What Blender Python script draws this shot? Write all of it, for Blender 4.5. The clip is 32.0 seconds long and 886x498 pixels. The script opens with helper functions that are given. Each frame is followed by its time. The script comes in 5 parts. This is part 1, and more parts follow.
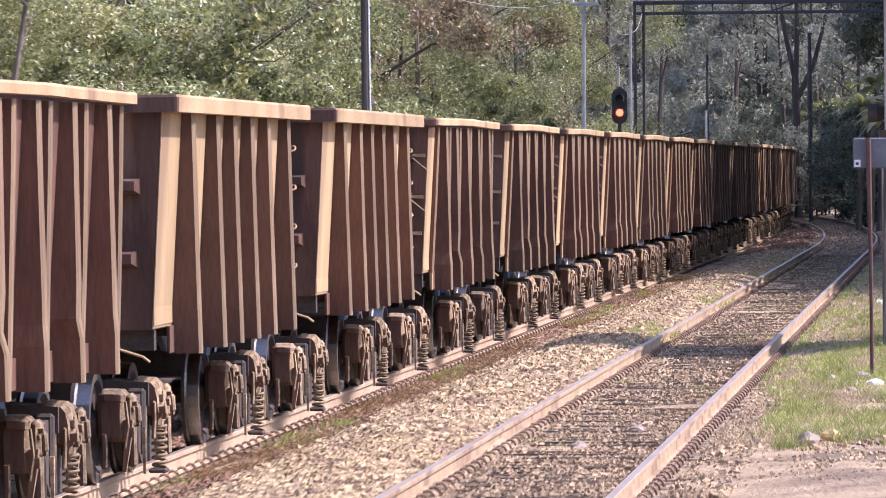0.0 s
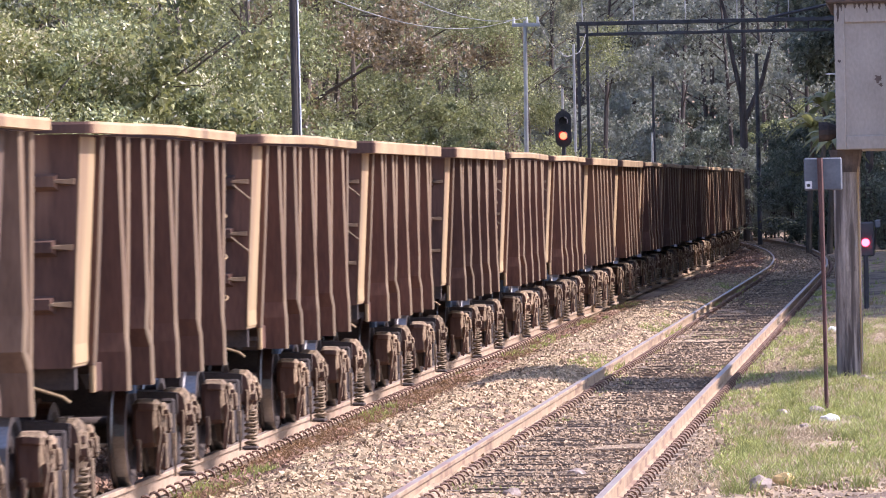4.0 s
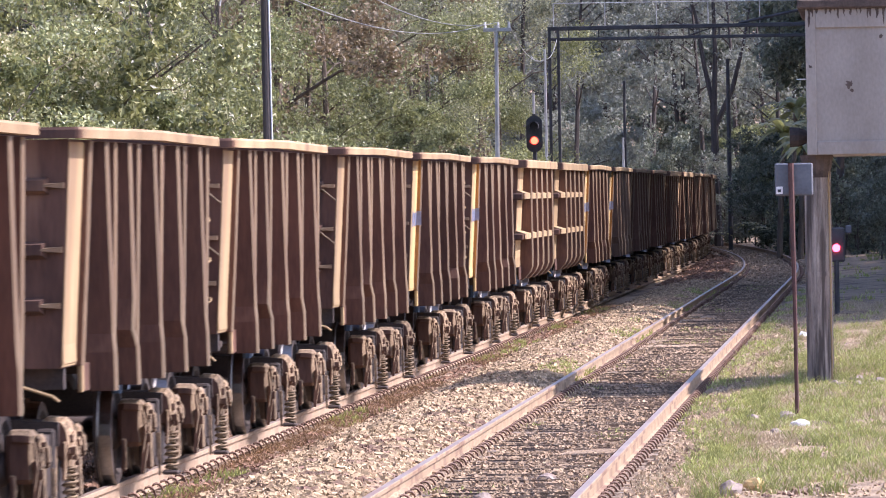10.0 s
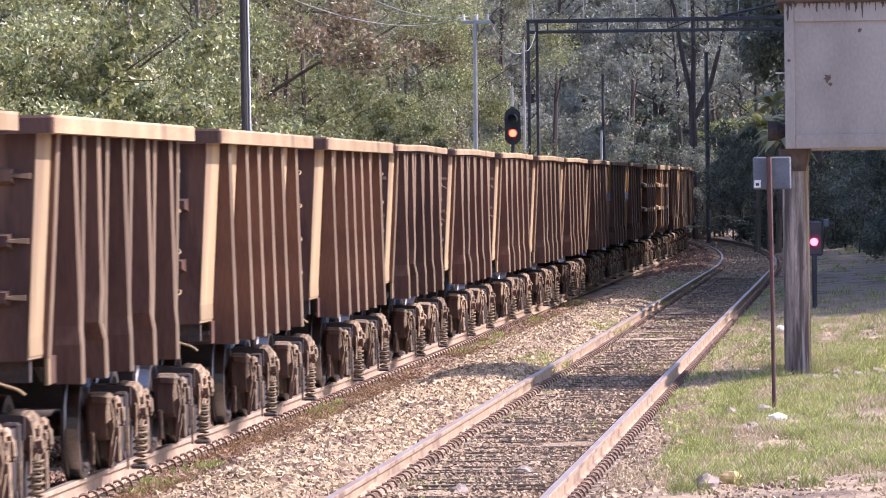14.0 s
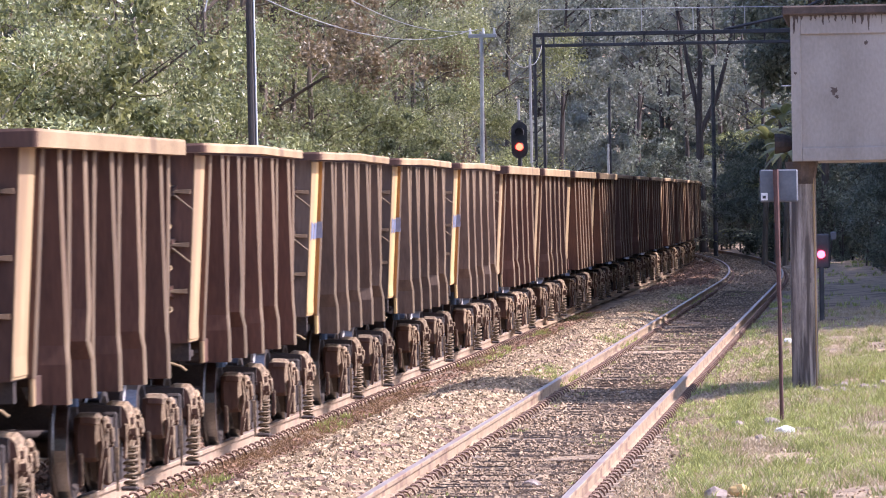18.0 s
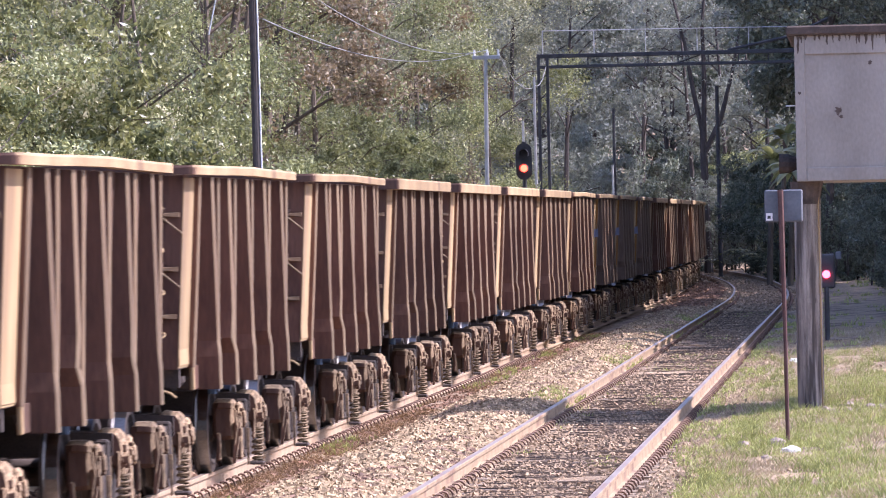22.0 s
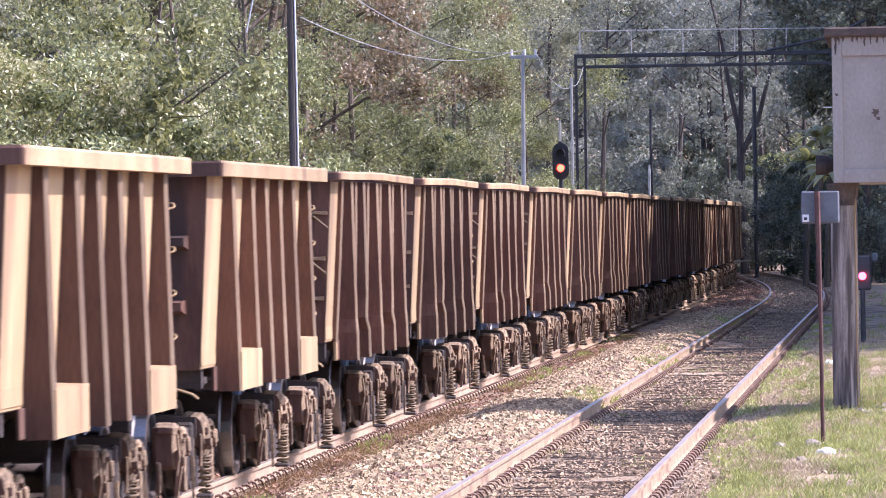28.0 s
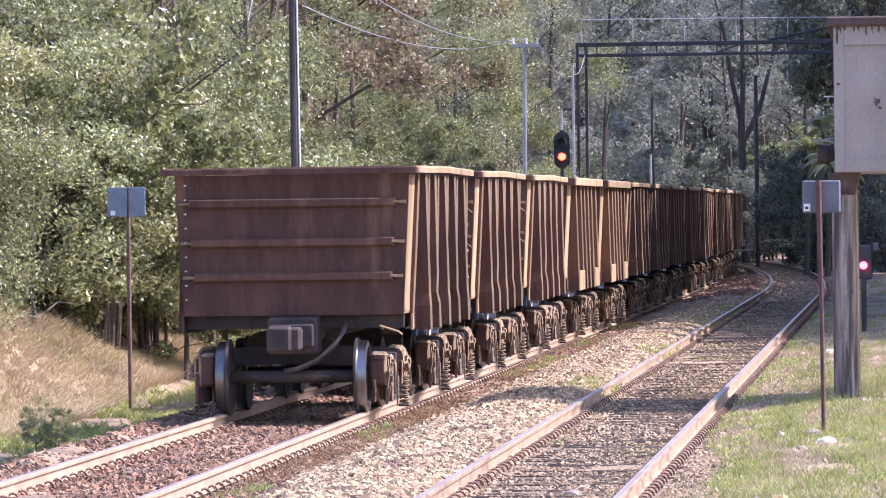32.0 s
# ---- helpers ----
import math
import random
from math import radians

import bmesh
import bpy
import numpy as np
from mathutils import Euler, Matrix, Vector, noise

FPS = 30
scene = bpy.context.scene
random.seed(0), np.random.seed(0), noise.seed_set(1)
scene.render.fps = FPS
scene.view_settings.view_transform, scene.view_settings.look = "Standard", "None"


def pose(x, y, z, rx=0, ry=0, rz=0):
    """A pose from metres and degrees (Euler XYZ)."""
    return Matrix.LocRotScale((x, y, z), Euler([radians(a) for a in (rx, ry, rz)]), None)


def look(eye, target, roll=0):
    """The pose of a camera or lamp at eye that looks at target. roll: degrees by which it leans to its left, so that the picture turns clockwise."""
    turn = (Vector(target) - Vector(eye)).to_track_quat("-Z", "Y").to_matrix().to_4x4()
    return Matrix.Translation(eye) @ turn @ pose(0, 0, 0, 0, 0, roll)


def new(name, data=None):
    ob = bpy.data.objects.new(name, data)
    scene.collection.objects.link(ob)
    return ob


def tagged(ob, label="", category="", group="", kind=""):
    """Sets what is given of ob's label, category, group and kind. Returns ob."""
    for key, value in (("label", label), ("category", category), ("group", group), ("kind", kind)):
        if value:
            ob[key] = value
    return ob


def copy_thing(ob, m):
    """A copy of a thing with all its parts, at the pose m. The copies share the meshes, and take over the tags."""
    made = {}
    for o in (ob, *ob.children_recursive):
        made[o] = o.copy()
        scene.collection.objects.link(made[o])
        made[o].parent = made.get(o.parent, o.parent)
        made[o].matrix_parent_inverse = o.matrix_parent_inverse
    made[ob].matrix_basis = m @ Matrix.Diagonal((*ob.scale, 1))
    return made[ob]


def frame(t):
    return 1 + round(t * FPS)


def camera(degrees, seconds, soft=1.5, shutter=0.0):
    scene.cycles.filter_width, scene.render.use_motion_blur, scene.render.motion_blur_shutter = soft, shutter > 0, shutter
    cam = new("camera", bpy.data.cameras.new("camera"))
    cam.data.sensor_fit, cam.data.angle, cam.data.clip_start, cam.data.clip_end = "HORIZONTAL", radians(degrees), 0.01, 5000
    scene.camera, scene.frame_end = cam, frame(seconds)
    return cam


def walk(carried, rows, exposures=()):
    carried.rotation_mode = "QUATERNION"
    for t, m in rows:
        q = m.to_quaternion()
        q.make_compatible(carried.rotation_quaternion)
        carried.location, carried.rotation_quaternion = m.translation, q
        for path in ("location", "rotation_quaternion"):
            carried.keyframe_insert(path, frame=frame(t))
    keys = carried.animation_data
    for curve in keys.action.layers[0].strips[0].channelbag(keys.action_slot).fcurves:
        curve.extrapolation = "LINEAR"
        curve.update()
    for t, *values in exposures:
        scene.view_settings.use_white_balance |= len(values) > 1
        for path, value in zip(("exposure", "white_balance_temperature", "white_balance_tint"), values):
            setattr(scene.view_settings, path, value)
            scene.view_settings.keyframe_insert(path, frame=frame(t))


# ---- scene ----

# camera: a hand-held long lens, all but still; seconds, yaw, pitch, roll
# (a short step forward at the very start)
EYE_Z = 2.384
LOOKS = (
    (0.0, 5.240, -0.845, 0.500),
    (0.3, 5.225, -0.800, 0.620),
    (0.5, 5.039, -0.790, 0.417),
    (1.0, 4.933, -0.625, 0.213),
    (1.5, 4.812, -0.616, 0.441),
    (2.0, 4.766, -0.627, 0.627),
    (2.5, 4.730, -0.645, 0.727),
    (4.5, 4.761, -0.560, 1.214),
    (5.0, 4.800, -0.530, 1.274),
    (5.5, 4.826, -0.518, 0.895),
    (6.0, 4.833, -0.468, 0.666),
    (6.5, 4.868, -0.430, 0.735),
    (7.0, 4.872, -0.418, 0.695),
    (7.5, 4.811, -0.403, 0.647),
    (8.0, 4.712, -0.423, 0.622),
    (8.5, 4.609, -0.452, 0.519),
    (9.0, 4.523, -0.481, 0.513),
    (9.5, 4.467, -0.522, 0.922),
    (10.0, 4.425, -0.549, 0.996),
    (10.5, 4.712, -0.610, 1.220),
    (11.0, 4.740, -0.723, 0.999),
    (11.5, 4.667, -0.688, 0.888),
    (12.0, 4.569, -0.664, 0.997),
    (12.5, 4.357, -0.632, 1.069),
    (13.0, 4.276, -0.629, 0.863),
    (13.5, 4.246, -0.633, 0.785),
    (14.0, 4.203, -0.632, 0.740),
    (14.5, 4.222, -0.603, 0.911),
    (16.5, 4.319, -0.557, 0.598),
    (17.0, 4.288, -0.545, 0.825),
    (17.5, 4.281, -0.521, 0.978),
    (18.0, 4.273, -0.490, 0.943),
    (18.5, 4.277, -0.484, 1.025),
    (19.0, 4.265, -0.462, 0.934),
    (19.5, 4.250, -0.438, 0.864),
    (20.0, 4.226, -0.426, 0.946),
    (20.5, 4.215, -0.398, 1.059),
    (21.0, 4.218, -0.356, 0.958),
    (21.5, 4.254, -0.304, 0.973),
    (22.0, 4.322, -0.268, 1.228),
    (22.5, 4.390, -0.253, 1.294),
    (23.0, 4.461, -0.227, 1.321),
    (23.5, 4.547, -0.206, 1.278),
    (24.0, 4.612, -0.199, 1.229),
    (24.5, 4.649, -0.203, 0.934),
    (26.5, 4.619, -0.235, 0.728),
    (27.0, 4.620, -0.256, 1.003),
    (27.5, 4.660, -0.267, 1.011),
    (28.0, 4.690, -0.269, 0.872),
    (28.5, 4.724, -0.280, 0.892),
    (29.0, 4.853, -0.288, 0.972),
    (29.5, 4.951, -0.264, 1.145),
    (30.0, 5.041, -0.244, 1.262),
    (30.5, 5.120, -0.228, 1.369),
    (31.0, 5.150, -0.214, 1.321),
    (31.5, 4.996, -0.264, 1.207),
    (32.0, 4.702, -0.387, 0.733),
)
cam = camera(8.965, 32.0, soft=1.05, shutter=0.3)
walk(cam, [(t, pose(0.098 * max(0.0, 1 - t / 0.3), -3.7 * max(0.0, 1 - t / 0.3), EYE_Z, 90 + p, r, y)) for t, y, p, r in LOOKS], [(0, 0.8, 5800, 27), (14, 0.83, 5740, 28), (23, 0.89, 5620, 30), (27, 0.97, 5560, 31), (32, 1.0, 5580, 29)])

# ---- light ----
SUN_EL, SUN_AZ = 46.0, 84.0          # degrees; azimuth from +y towards +x
sun = new("sun", bpy.data.lights.new("sun", "SUN"))
sun.data.energy, sun.data.angle, sun.data.color = 4.9, radians(0.6), (1.0, 0.9, 0.765)
sun_dir = Vector((math.sin(radians(SUN_AZ)) * math.cos(radians(SUN_EL)), math.cos(radians(SUN_AZ)) * math.cos(radians(SUN_EL)), math.sin(radians(SUN_EL))))
sun.matrix_world = look(sun_dir * 50, (0, 0, 0))
world = bpy.data.worlds.new("sky")
scene.world = world
world.use_nodes = True
wn = world.node_tree.nodes
sky = wn.new("ShaderNodeTexSky")
sky.sky_type, sky.sun_disc = "NISHITA", False
sky.sun_elevation, sky.sun_rotation = radians(SUN_EL), radians(SUN_AZ)
sky.dust_density = 1.6
world.node_tree.links.new(sky.outputs[0], wn["Background"].inputs[0])
wn["Background"].inputs[1].default_value = 0.18


# ---- materials ----
def material(name, low, high, scale=6.0, rough=0.85, metal=0.0, bump=0.3, fine=60.0, spots=None, spot_at=0.62, vary=0.0, island=False, stretch=(1, 1, 1), bump_dist=0.01):
    """Two-scale noise between two colours, optional spots of a third, a fine bump."""
    m = bpy.data.materials.new(name)
    m.use_nodes = True
    n, l = m.node_tree.nodes, m.node_tree.links
    b = n["Principled BSDF"]
    b.inputs["Roughness"].default_value, b.inputs["Metallic"].default_value = rough, metal
    co = n.new("ShaderNodeTexCoord")
    mp = n.new("ShaderNodeMapping")
    mp.inputs["Scale"].default_value = stretch
    l.new(co.outputs["Object"], mp.inputs["Vector"])
    n1, n2 = n.new("ShaderNodeTexNoise"), n.new("ShaderNodeTexNoise")
    n1.inputs["Scale"].default_value, n1.inputs["Detail"].default_value = scale, 5.0
    n2.inputs["Scale"].default_value, n2.inputs["Detail"].default_value = fine, 3.0
    l.new(mp.outputs[0], n1.inputs["Vector"])
    l.new(mp.outputs[0], n2.inputs["Vector"])
    mixf = n.new("ShaderNodeMath")
    mixf.operation = "MULTIPLY_ADD"
    l.new(n2.outputs["Fac"], mixf.inputs[0])
    mixf.inputs[1].default_value = 0.5
    l.new(n1.outputs["Fac"], mixf.inputs[2])
    ramp = n.new("ShaderNodeValToRGB")
    ramp.color_ramp.elements[0].position, ramp.color_ramp.elements[1].position = 0.5, 0.98
    ramp.color_ramp.elements[0].color, ramp.color_ramp.elements[1].color = (*low, 1), (*high, 1)
    l.new(mixf.outputs[0], ramp.inputs[0])
    col = ramp.outputs[0]
    if spots:
        n3 = n.new("ShaderNodeTexNoise")
        n3.inputs["Scale"].default_value, n3.inputs["Detail"].default_value = scale * 0.45, 6.0
        l.new(mp.outputs[0], n3.inputs["Vector"])
        r3 = n.new("ShaderNodeValToRGB")
        r3.color_ramp.elements[0].position, r3.color_ramp.elements[1].position = spot_at - 0.06, spot_at + 0.06
        l.new(n3.outputs["Fac"], r3.inputs[0])
        mx = n.new("ShaderNodeMixRGB")
        l.new(r3.outputs[0], mx.inputs[0])
        l.new(col, mx.inputs[1])
        mx.inputs[2].default_value = (*spots, 1)
        col = mx.outputs[0]
    if vary:
        hs = n.new("ShaderNodeHueSaturation")
        mr = n.new("ShaderNodeMapRange")
        mr.inputs["To Min"].default_value, mr.inputs["To Max"].default_value = 1 - vary, 1 + vary
        if island:
            g = n.new("ShaderNodeNewGeometry")
            l.new(g.outputs["Random Per Island"], mr.inputs["Value"])
        else:
            g = n.new("ShaderNodeObjectInfo")
            l.new(g.outputs["Random"], mr.inputs["Value"])
        l.new(mr.outputs[0], hs.inputs["Value"])
        l.new(col, hs.inputs["Color"])
        col = hs.outputs[0]
    l.new(col, b.inputs["Base Color"])
    if bump:
        bp = n.new("ShaderNodeBump")
        bp.inputs["Strength"].default_value, bp.inputs["Distance"].default_value = bump, bump_dist
        l.new(n2.outputs["Fac"], bp.inputs["Height"])
        l.new(bp.outputs[0], b.inputs["Normal"])
    return m


def leaf_material(name, dark, light, through_col, vary=0.35, gloss=0.38):
    """Leaves: diffuse with light passing through, each leaf of its own shade."""
    m = bpy.data.materials.new(name)
    m.use_nodes = True
    n, l = m.node_tree.nodes, m.node_tree.links
    b = n["Principled BSDF"]
    b.inputs["Roughness"].default_value, b.inputs["Specular IOR Level"].default_value = 0.34, gloss
    g, ramp = n.new("ShaderNodeNewGeometry"), n.new("ShaderNodeValToRGB")
    ramp.color_ramp.elements[0].position, ramp.color_ramp.elements[1].position = 0.3, 1.0
    ramp.color_ramp.elements[0].color, ramp.color_ramp.elements[1].color = (*dark, 1), (*light, 1)
    l.new(g.outputs["Random Per Island"], ramp.inputs[0])
    oi, mr, hs = n.new("ShaderNodeObjectInfo"), n.new("ShaderNodeMapRange"), n.new("ShaderNodeHueSaturation")
    mr.inputs["To Min"].default_value, mr.inputs["To Max"].default_value = 1 - vary, 1 + vary
    l.new(oi.outputs["Random"], mr.inputs["Value"])
    l.new(mr.outputs[0], hs.inputs["Value"])
    l.new(ramp.outputs[0], hs.inputs["Color"])
    l.new(hs.outputs[0], b.inputs["Base Color"])
    tr, mix = n.new("ShaderNodeBsdfTranslucent"), n.new("ShaderNodeMixShader")
    tr.inputs["Color"].default_value = (*through_col, 1)
    mix.inputs[0].default_value = 0.3
    l.new(b.outputs[0], mix.inputs[1])
    l.new(tr.outputs[0], mix.inputs[2])
    l.new(mix.outputs[0], n["Material Output"].inputs["Surface"])
    return m


def lamp_material(name, col, power):
    m = bpy.data.materials.new(name)
    m.use_nodes = True
    b = m.node_tree.nodes["Principled BSDF"]
    b.inputs["Base Color"].default_value = (*col, 1)
    b.inputs["Emission Color"].default_value = (*col, 1)
    b.inputs["Emission Strength"].default_value = power
    return m


STREAK = (1, 1, 0.18)
RUST = material("ore_dusted_rusty_steel", (0.064, 0.027, 0.017), (0.142, 0.067, 0.041), 4.0, 0.82, 0, 0.35, 26, (0.05, 0.026, 0.018), 0.57, 0.18, stretch=(1.6, 1.6, 0.3))
RUST2 = material("dark_rusty_steel", (0.058, 0.028, 0.019), (0.122, 0.062, 0.041), 4.0, 0.85, 0, 0.35, 26, (0.2, 0.11, 0.068), 0.66, 0.18, stretch=(1.6, 1.6, 0.3))
RUST3 = material("greyish_dusted_steel", (0.092, 0.06, 0.043), (0.18, 0.122, 0.088), 4.0, 0.85, 0, 0.35, 26, (0.07, 0.042, 0.032), 0.6, 0.25, stretch=(1.6, 1.6, 0.3))
# Pale dust colour; on outward plates it also holds painted sunlight.
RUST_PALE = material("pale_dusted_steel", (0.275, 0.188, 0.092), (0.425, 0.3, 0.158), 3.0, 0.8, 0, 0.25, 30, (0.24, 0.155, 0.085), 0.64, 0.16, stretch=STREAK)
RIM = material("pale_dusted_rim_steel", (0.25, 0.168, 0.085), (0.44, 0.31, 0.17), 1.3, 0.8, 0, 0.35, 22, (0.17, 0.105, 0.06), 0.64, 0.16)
# Pale steel; on outward rib faces and end-rib tips sunlight is painted in.
PALE_LIT = material("rubbed_pale_rib_steel", (0.1, 0.068, 0.037), (0.24, 0.172, 0.1), 3.0, 0.75, 0, 0.25, 30, (0.12, 0.07, 0.038), 0.6, 0.2, stretch=STREAK)
YELLOW = material("faded_yellow_paint", (0.46, 0.31, 0.12), (0.7, 0.49, 0.2), 3.0, 0.75, 0, 0.2, 30, (0.42, 0.28, 0.14), 0.62, 0.1, stretch=STREAK)
YELLOW_DEEP = material("deep_yellow_paint", (0.3, 0.13, 0.02), (0.5, 0.24, 0.04), 3.0, 0.7, 0, 0.2, 30, (0.2, 0.1, 0.04), 0.6, 0.1, stretch=STREAK)
MARK_BLUE = material("worn_blue_paint", (0.1, 0.12, 0.2), (0.22, 0.24, 0.34), 6.0, 0.7, 0, 0.1, 40, (0.35, 0.27, 0.16), 0.58)
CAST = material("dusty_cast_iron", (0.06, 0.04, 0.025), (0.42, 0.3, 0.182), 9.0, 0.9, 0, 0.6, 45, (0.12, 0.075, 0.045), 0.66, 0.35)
DARK = material("grimy_black_iron", (0.025, 0.02, 0.018), (0.07, 0.05, 0.042), 5.0, 0.8, 0, 0.4, 40)
TREAD = material("polished_wheel_steel", (0.16, 0.15, 0.14), (0.3, 0.29, 0.28), 3.0, 0.32, 1.0, 0.05, 50)
RAILTOP = material("worn_bright_rail_head", (0.25, 0.19, 0.15), (0.37, 0.3, 0.245), 1.2, 0.5, 0.3, 0.05, 30, (0.3, 0.2, 0.15), 0.6)
RAILSIDE = material("dusted_rail_side", (0.29, 0.2, 0.128), (0.44, 0.325, 0.215), 2.5, 0.85, 0, 0.2, 30, (0.28, 0.185, 0.135), 0.66)
RAIL_RUSTY = material("rusty_rail_side", (0.235, 0.165, 0.1), (0.39, 0.285, 0.18), 2.5, 0.85, 0, 0.25, 30, (0.19, 0.115, 0.075), 0.6)
SLEEPER = material("weathered_timber_sleeper", (0.18, 0.135, 0.1), (0.37, 0.285, 0.195), 4.0, 0.9, 0, 0.6, 60, (0.1, 0.075, 0.062), 0.6, 0.25, stretch=(0.3, 2, 1))
STAIN = material("rust_stained_concrete", (0.04, 0.029, 0.024), (0.12, 0.09, 0.074), 6.0, 0.9, 0, 0.3, 40)
STONE = material("ballast_stone", (0.27, 0.192, 0.108), (0.5, 0.385, 0.235), 4.0, 0.9, 0, 0.4, 80, (0.2, 0.125, 0.09), 0.58, 0.45, True)
STONE_DARK = material("dirty_ballast_stone", (0.19, 0.132, 0.08), (0.41, 0.305, 0.192), 4.0, 0.9, 0, 0.4, 80, (0.145, 0.092, 0.068), 0.66, 0.35, True)
STONE_BROWN = material("reddish_brown_ballast_stone", (0.13, 0.07, 0.043), (0.3, 0.18, 0.112), 4.0, 0.9, 0, 0.4, 80, (0.2, 0.15, 0.11), 0.62, 0.4, True)
CLIP = material("rusty_spring_steel", (0.09, 0.05, 0.036), (0.22, 0.135, 0.095), 8, 0.75, 0, 0.2, 40)
SOIL = material("dusty_soil", (0.21, 0.15, 0.092), (0.42, 0.315, 0.2), 1.6, 0.95, 0, 1.0, 18, (0.16, 0.11, 0.073), 0.56, bump_dist=0.05)
CONCRETE = material("weathered_concrete", (0.25, 0.224, 0.192), (0.36, 0.326, 0.286), 1.6, 0.85, 0, 0.25, 30, (0.19, 0.165, 0.14), 0.66, stretch=(1, 1, 0.55))
WOODPOLE = material("weathered_round_concrete", (0.12, 0.098, 0.082), (0.42, 0.36, 0.305), 4.0, 0.9, 0, 0.6, 40, (0.08, 0.064, 0.055), 0.56, stretch=(5, 5, 0.4))
GALV = material("galvanised_steel", (0.38, 0.39, 0.4), (0.55, 0.56, 0.57), 4.0, 0.45, 0.6, 0.05, 50)
BLACKSTEEL = material("dark_painted_steel", (0.03, 0.032, 0.036), (0.075, 0.075, 0.08), 4.0, 0.6, 0, 0.1, 40)
REDSTEEL = material("dark_red_post_paint", (0.05, 0.022, 0.02), (0.12, 0.056, 0.046), 6.0, 0.7, 0, 0.2, 50)
GREYBOX = material("pale_grey_box_paint", (0.085, 0.095, 0.112), (0.135, 0.148, 0.17), 5.0, 0.55, 0, 0.05, 40)
BARK = material("tree_bark", (0.07, 0.055, 0.042), (0.2, 0.16, 0.125), 3.0, 0.95, 0, 0.8, 30, stretch=(2, 2, 0.3))
BARK_DARK = material("dark_far_bark", (0.045, 0.038, 0.036), (0.11, 0.094, 0.086), 3.0, 0.95, 0, 0.8, 30, stretch=(2, 2, 0.3))
BLUE = material("blue_brake_paint", (0.02, 0.05, 0.11), (0.04, 0.085, 0.17), 6, 0.5, 0, 0.05, 40)
WHITE = material("white_plastic", (0.72, 0.72, 0.72), (0.85, 0.85, 0.84), 8, 0.5, 0, 0.1, 50)
LEAF = [leaf_material("green_leaves", (0.07, 0.088, 0.05), (0.52, 0.54, 0.28), (0.44, 0.46, 0.18)),
        leaf_material("yellow_green_leaves", (0.06, 0.072, 0.038), (0.5, 0.49, 0.24), (0.38, 0.39, 0.14)),
        leaf_material("dark_leaves", (0.1, 0.112, 0.1), (0.3, 0.325, 0.25), (0.17, 0.2, 0.11), 0.3, 0.15),
        leaf_material("grey_green_leaves", (0.12, 0.132, 0.1), (0.6, 0.6, 0.42), (0.5, 0.51, 0.28)),
        leaf_material("browning_leaves", (0.14, 0.12, 0.085), (0.44, 0.36, 0.24), (0.38, 0.28, 0.15))]
BLOSSOM = leaf_material("cream_flowers_and_leaves", (0.16, 0.19, 0.06), (0.85, 0.78, 0.55), (0.5, 0.48, 0.22), 0.15, 0.2)
# Far leaves greyed and paled: distance haze is put into the colour.
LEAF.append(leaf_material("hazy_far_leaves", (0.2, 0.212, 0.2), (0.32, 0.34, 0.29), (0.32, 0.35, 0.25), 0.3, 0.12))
GRASS = leaf_material("green_grass", (0.17, 0.2, 0.05), (0.62, 0.65, 0.22), (0.5, 0.53, 0.18), 0.1)
GRASS_OLIVE = leaf_material("olive_grass", (0.14, 0.165, 0.045), (0.5, 0.53, 0.18), (0.4, 0.42, 0.14), 0.1)
BROWN_WEED = leaf_material("brown_weeds", (0.17, 0.1, 0.055), (0.42, 0.27, 0.14), (0.3, 0.2, 0.1), 0.1)
DRYGRASS = leaf_material("dry_grass", (0.44, 0.35, 0.21), (0.76, 0.64, 0.43), (0.5, 0.4, 0.24), 0.1)
RED_LAMP = lamp_material("red_signal_light", (1.0, 0.055, 0.02), 7.0)
PINK_LAMP = lamp_material("red_tail_light", (1.0, 0.045, 0.075), 9.0)


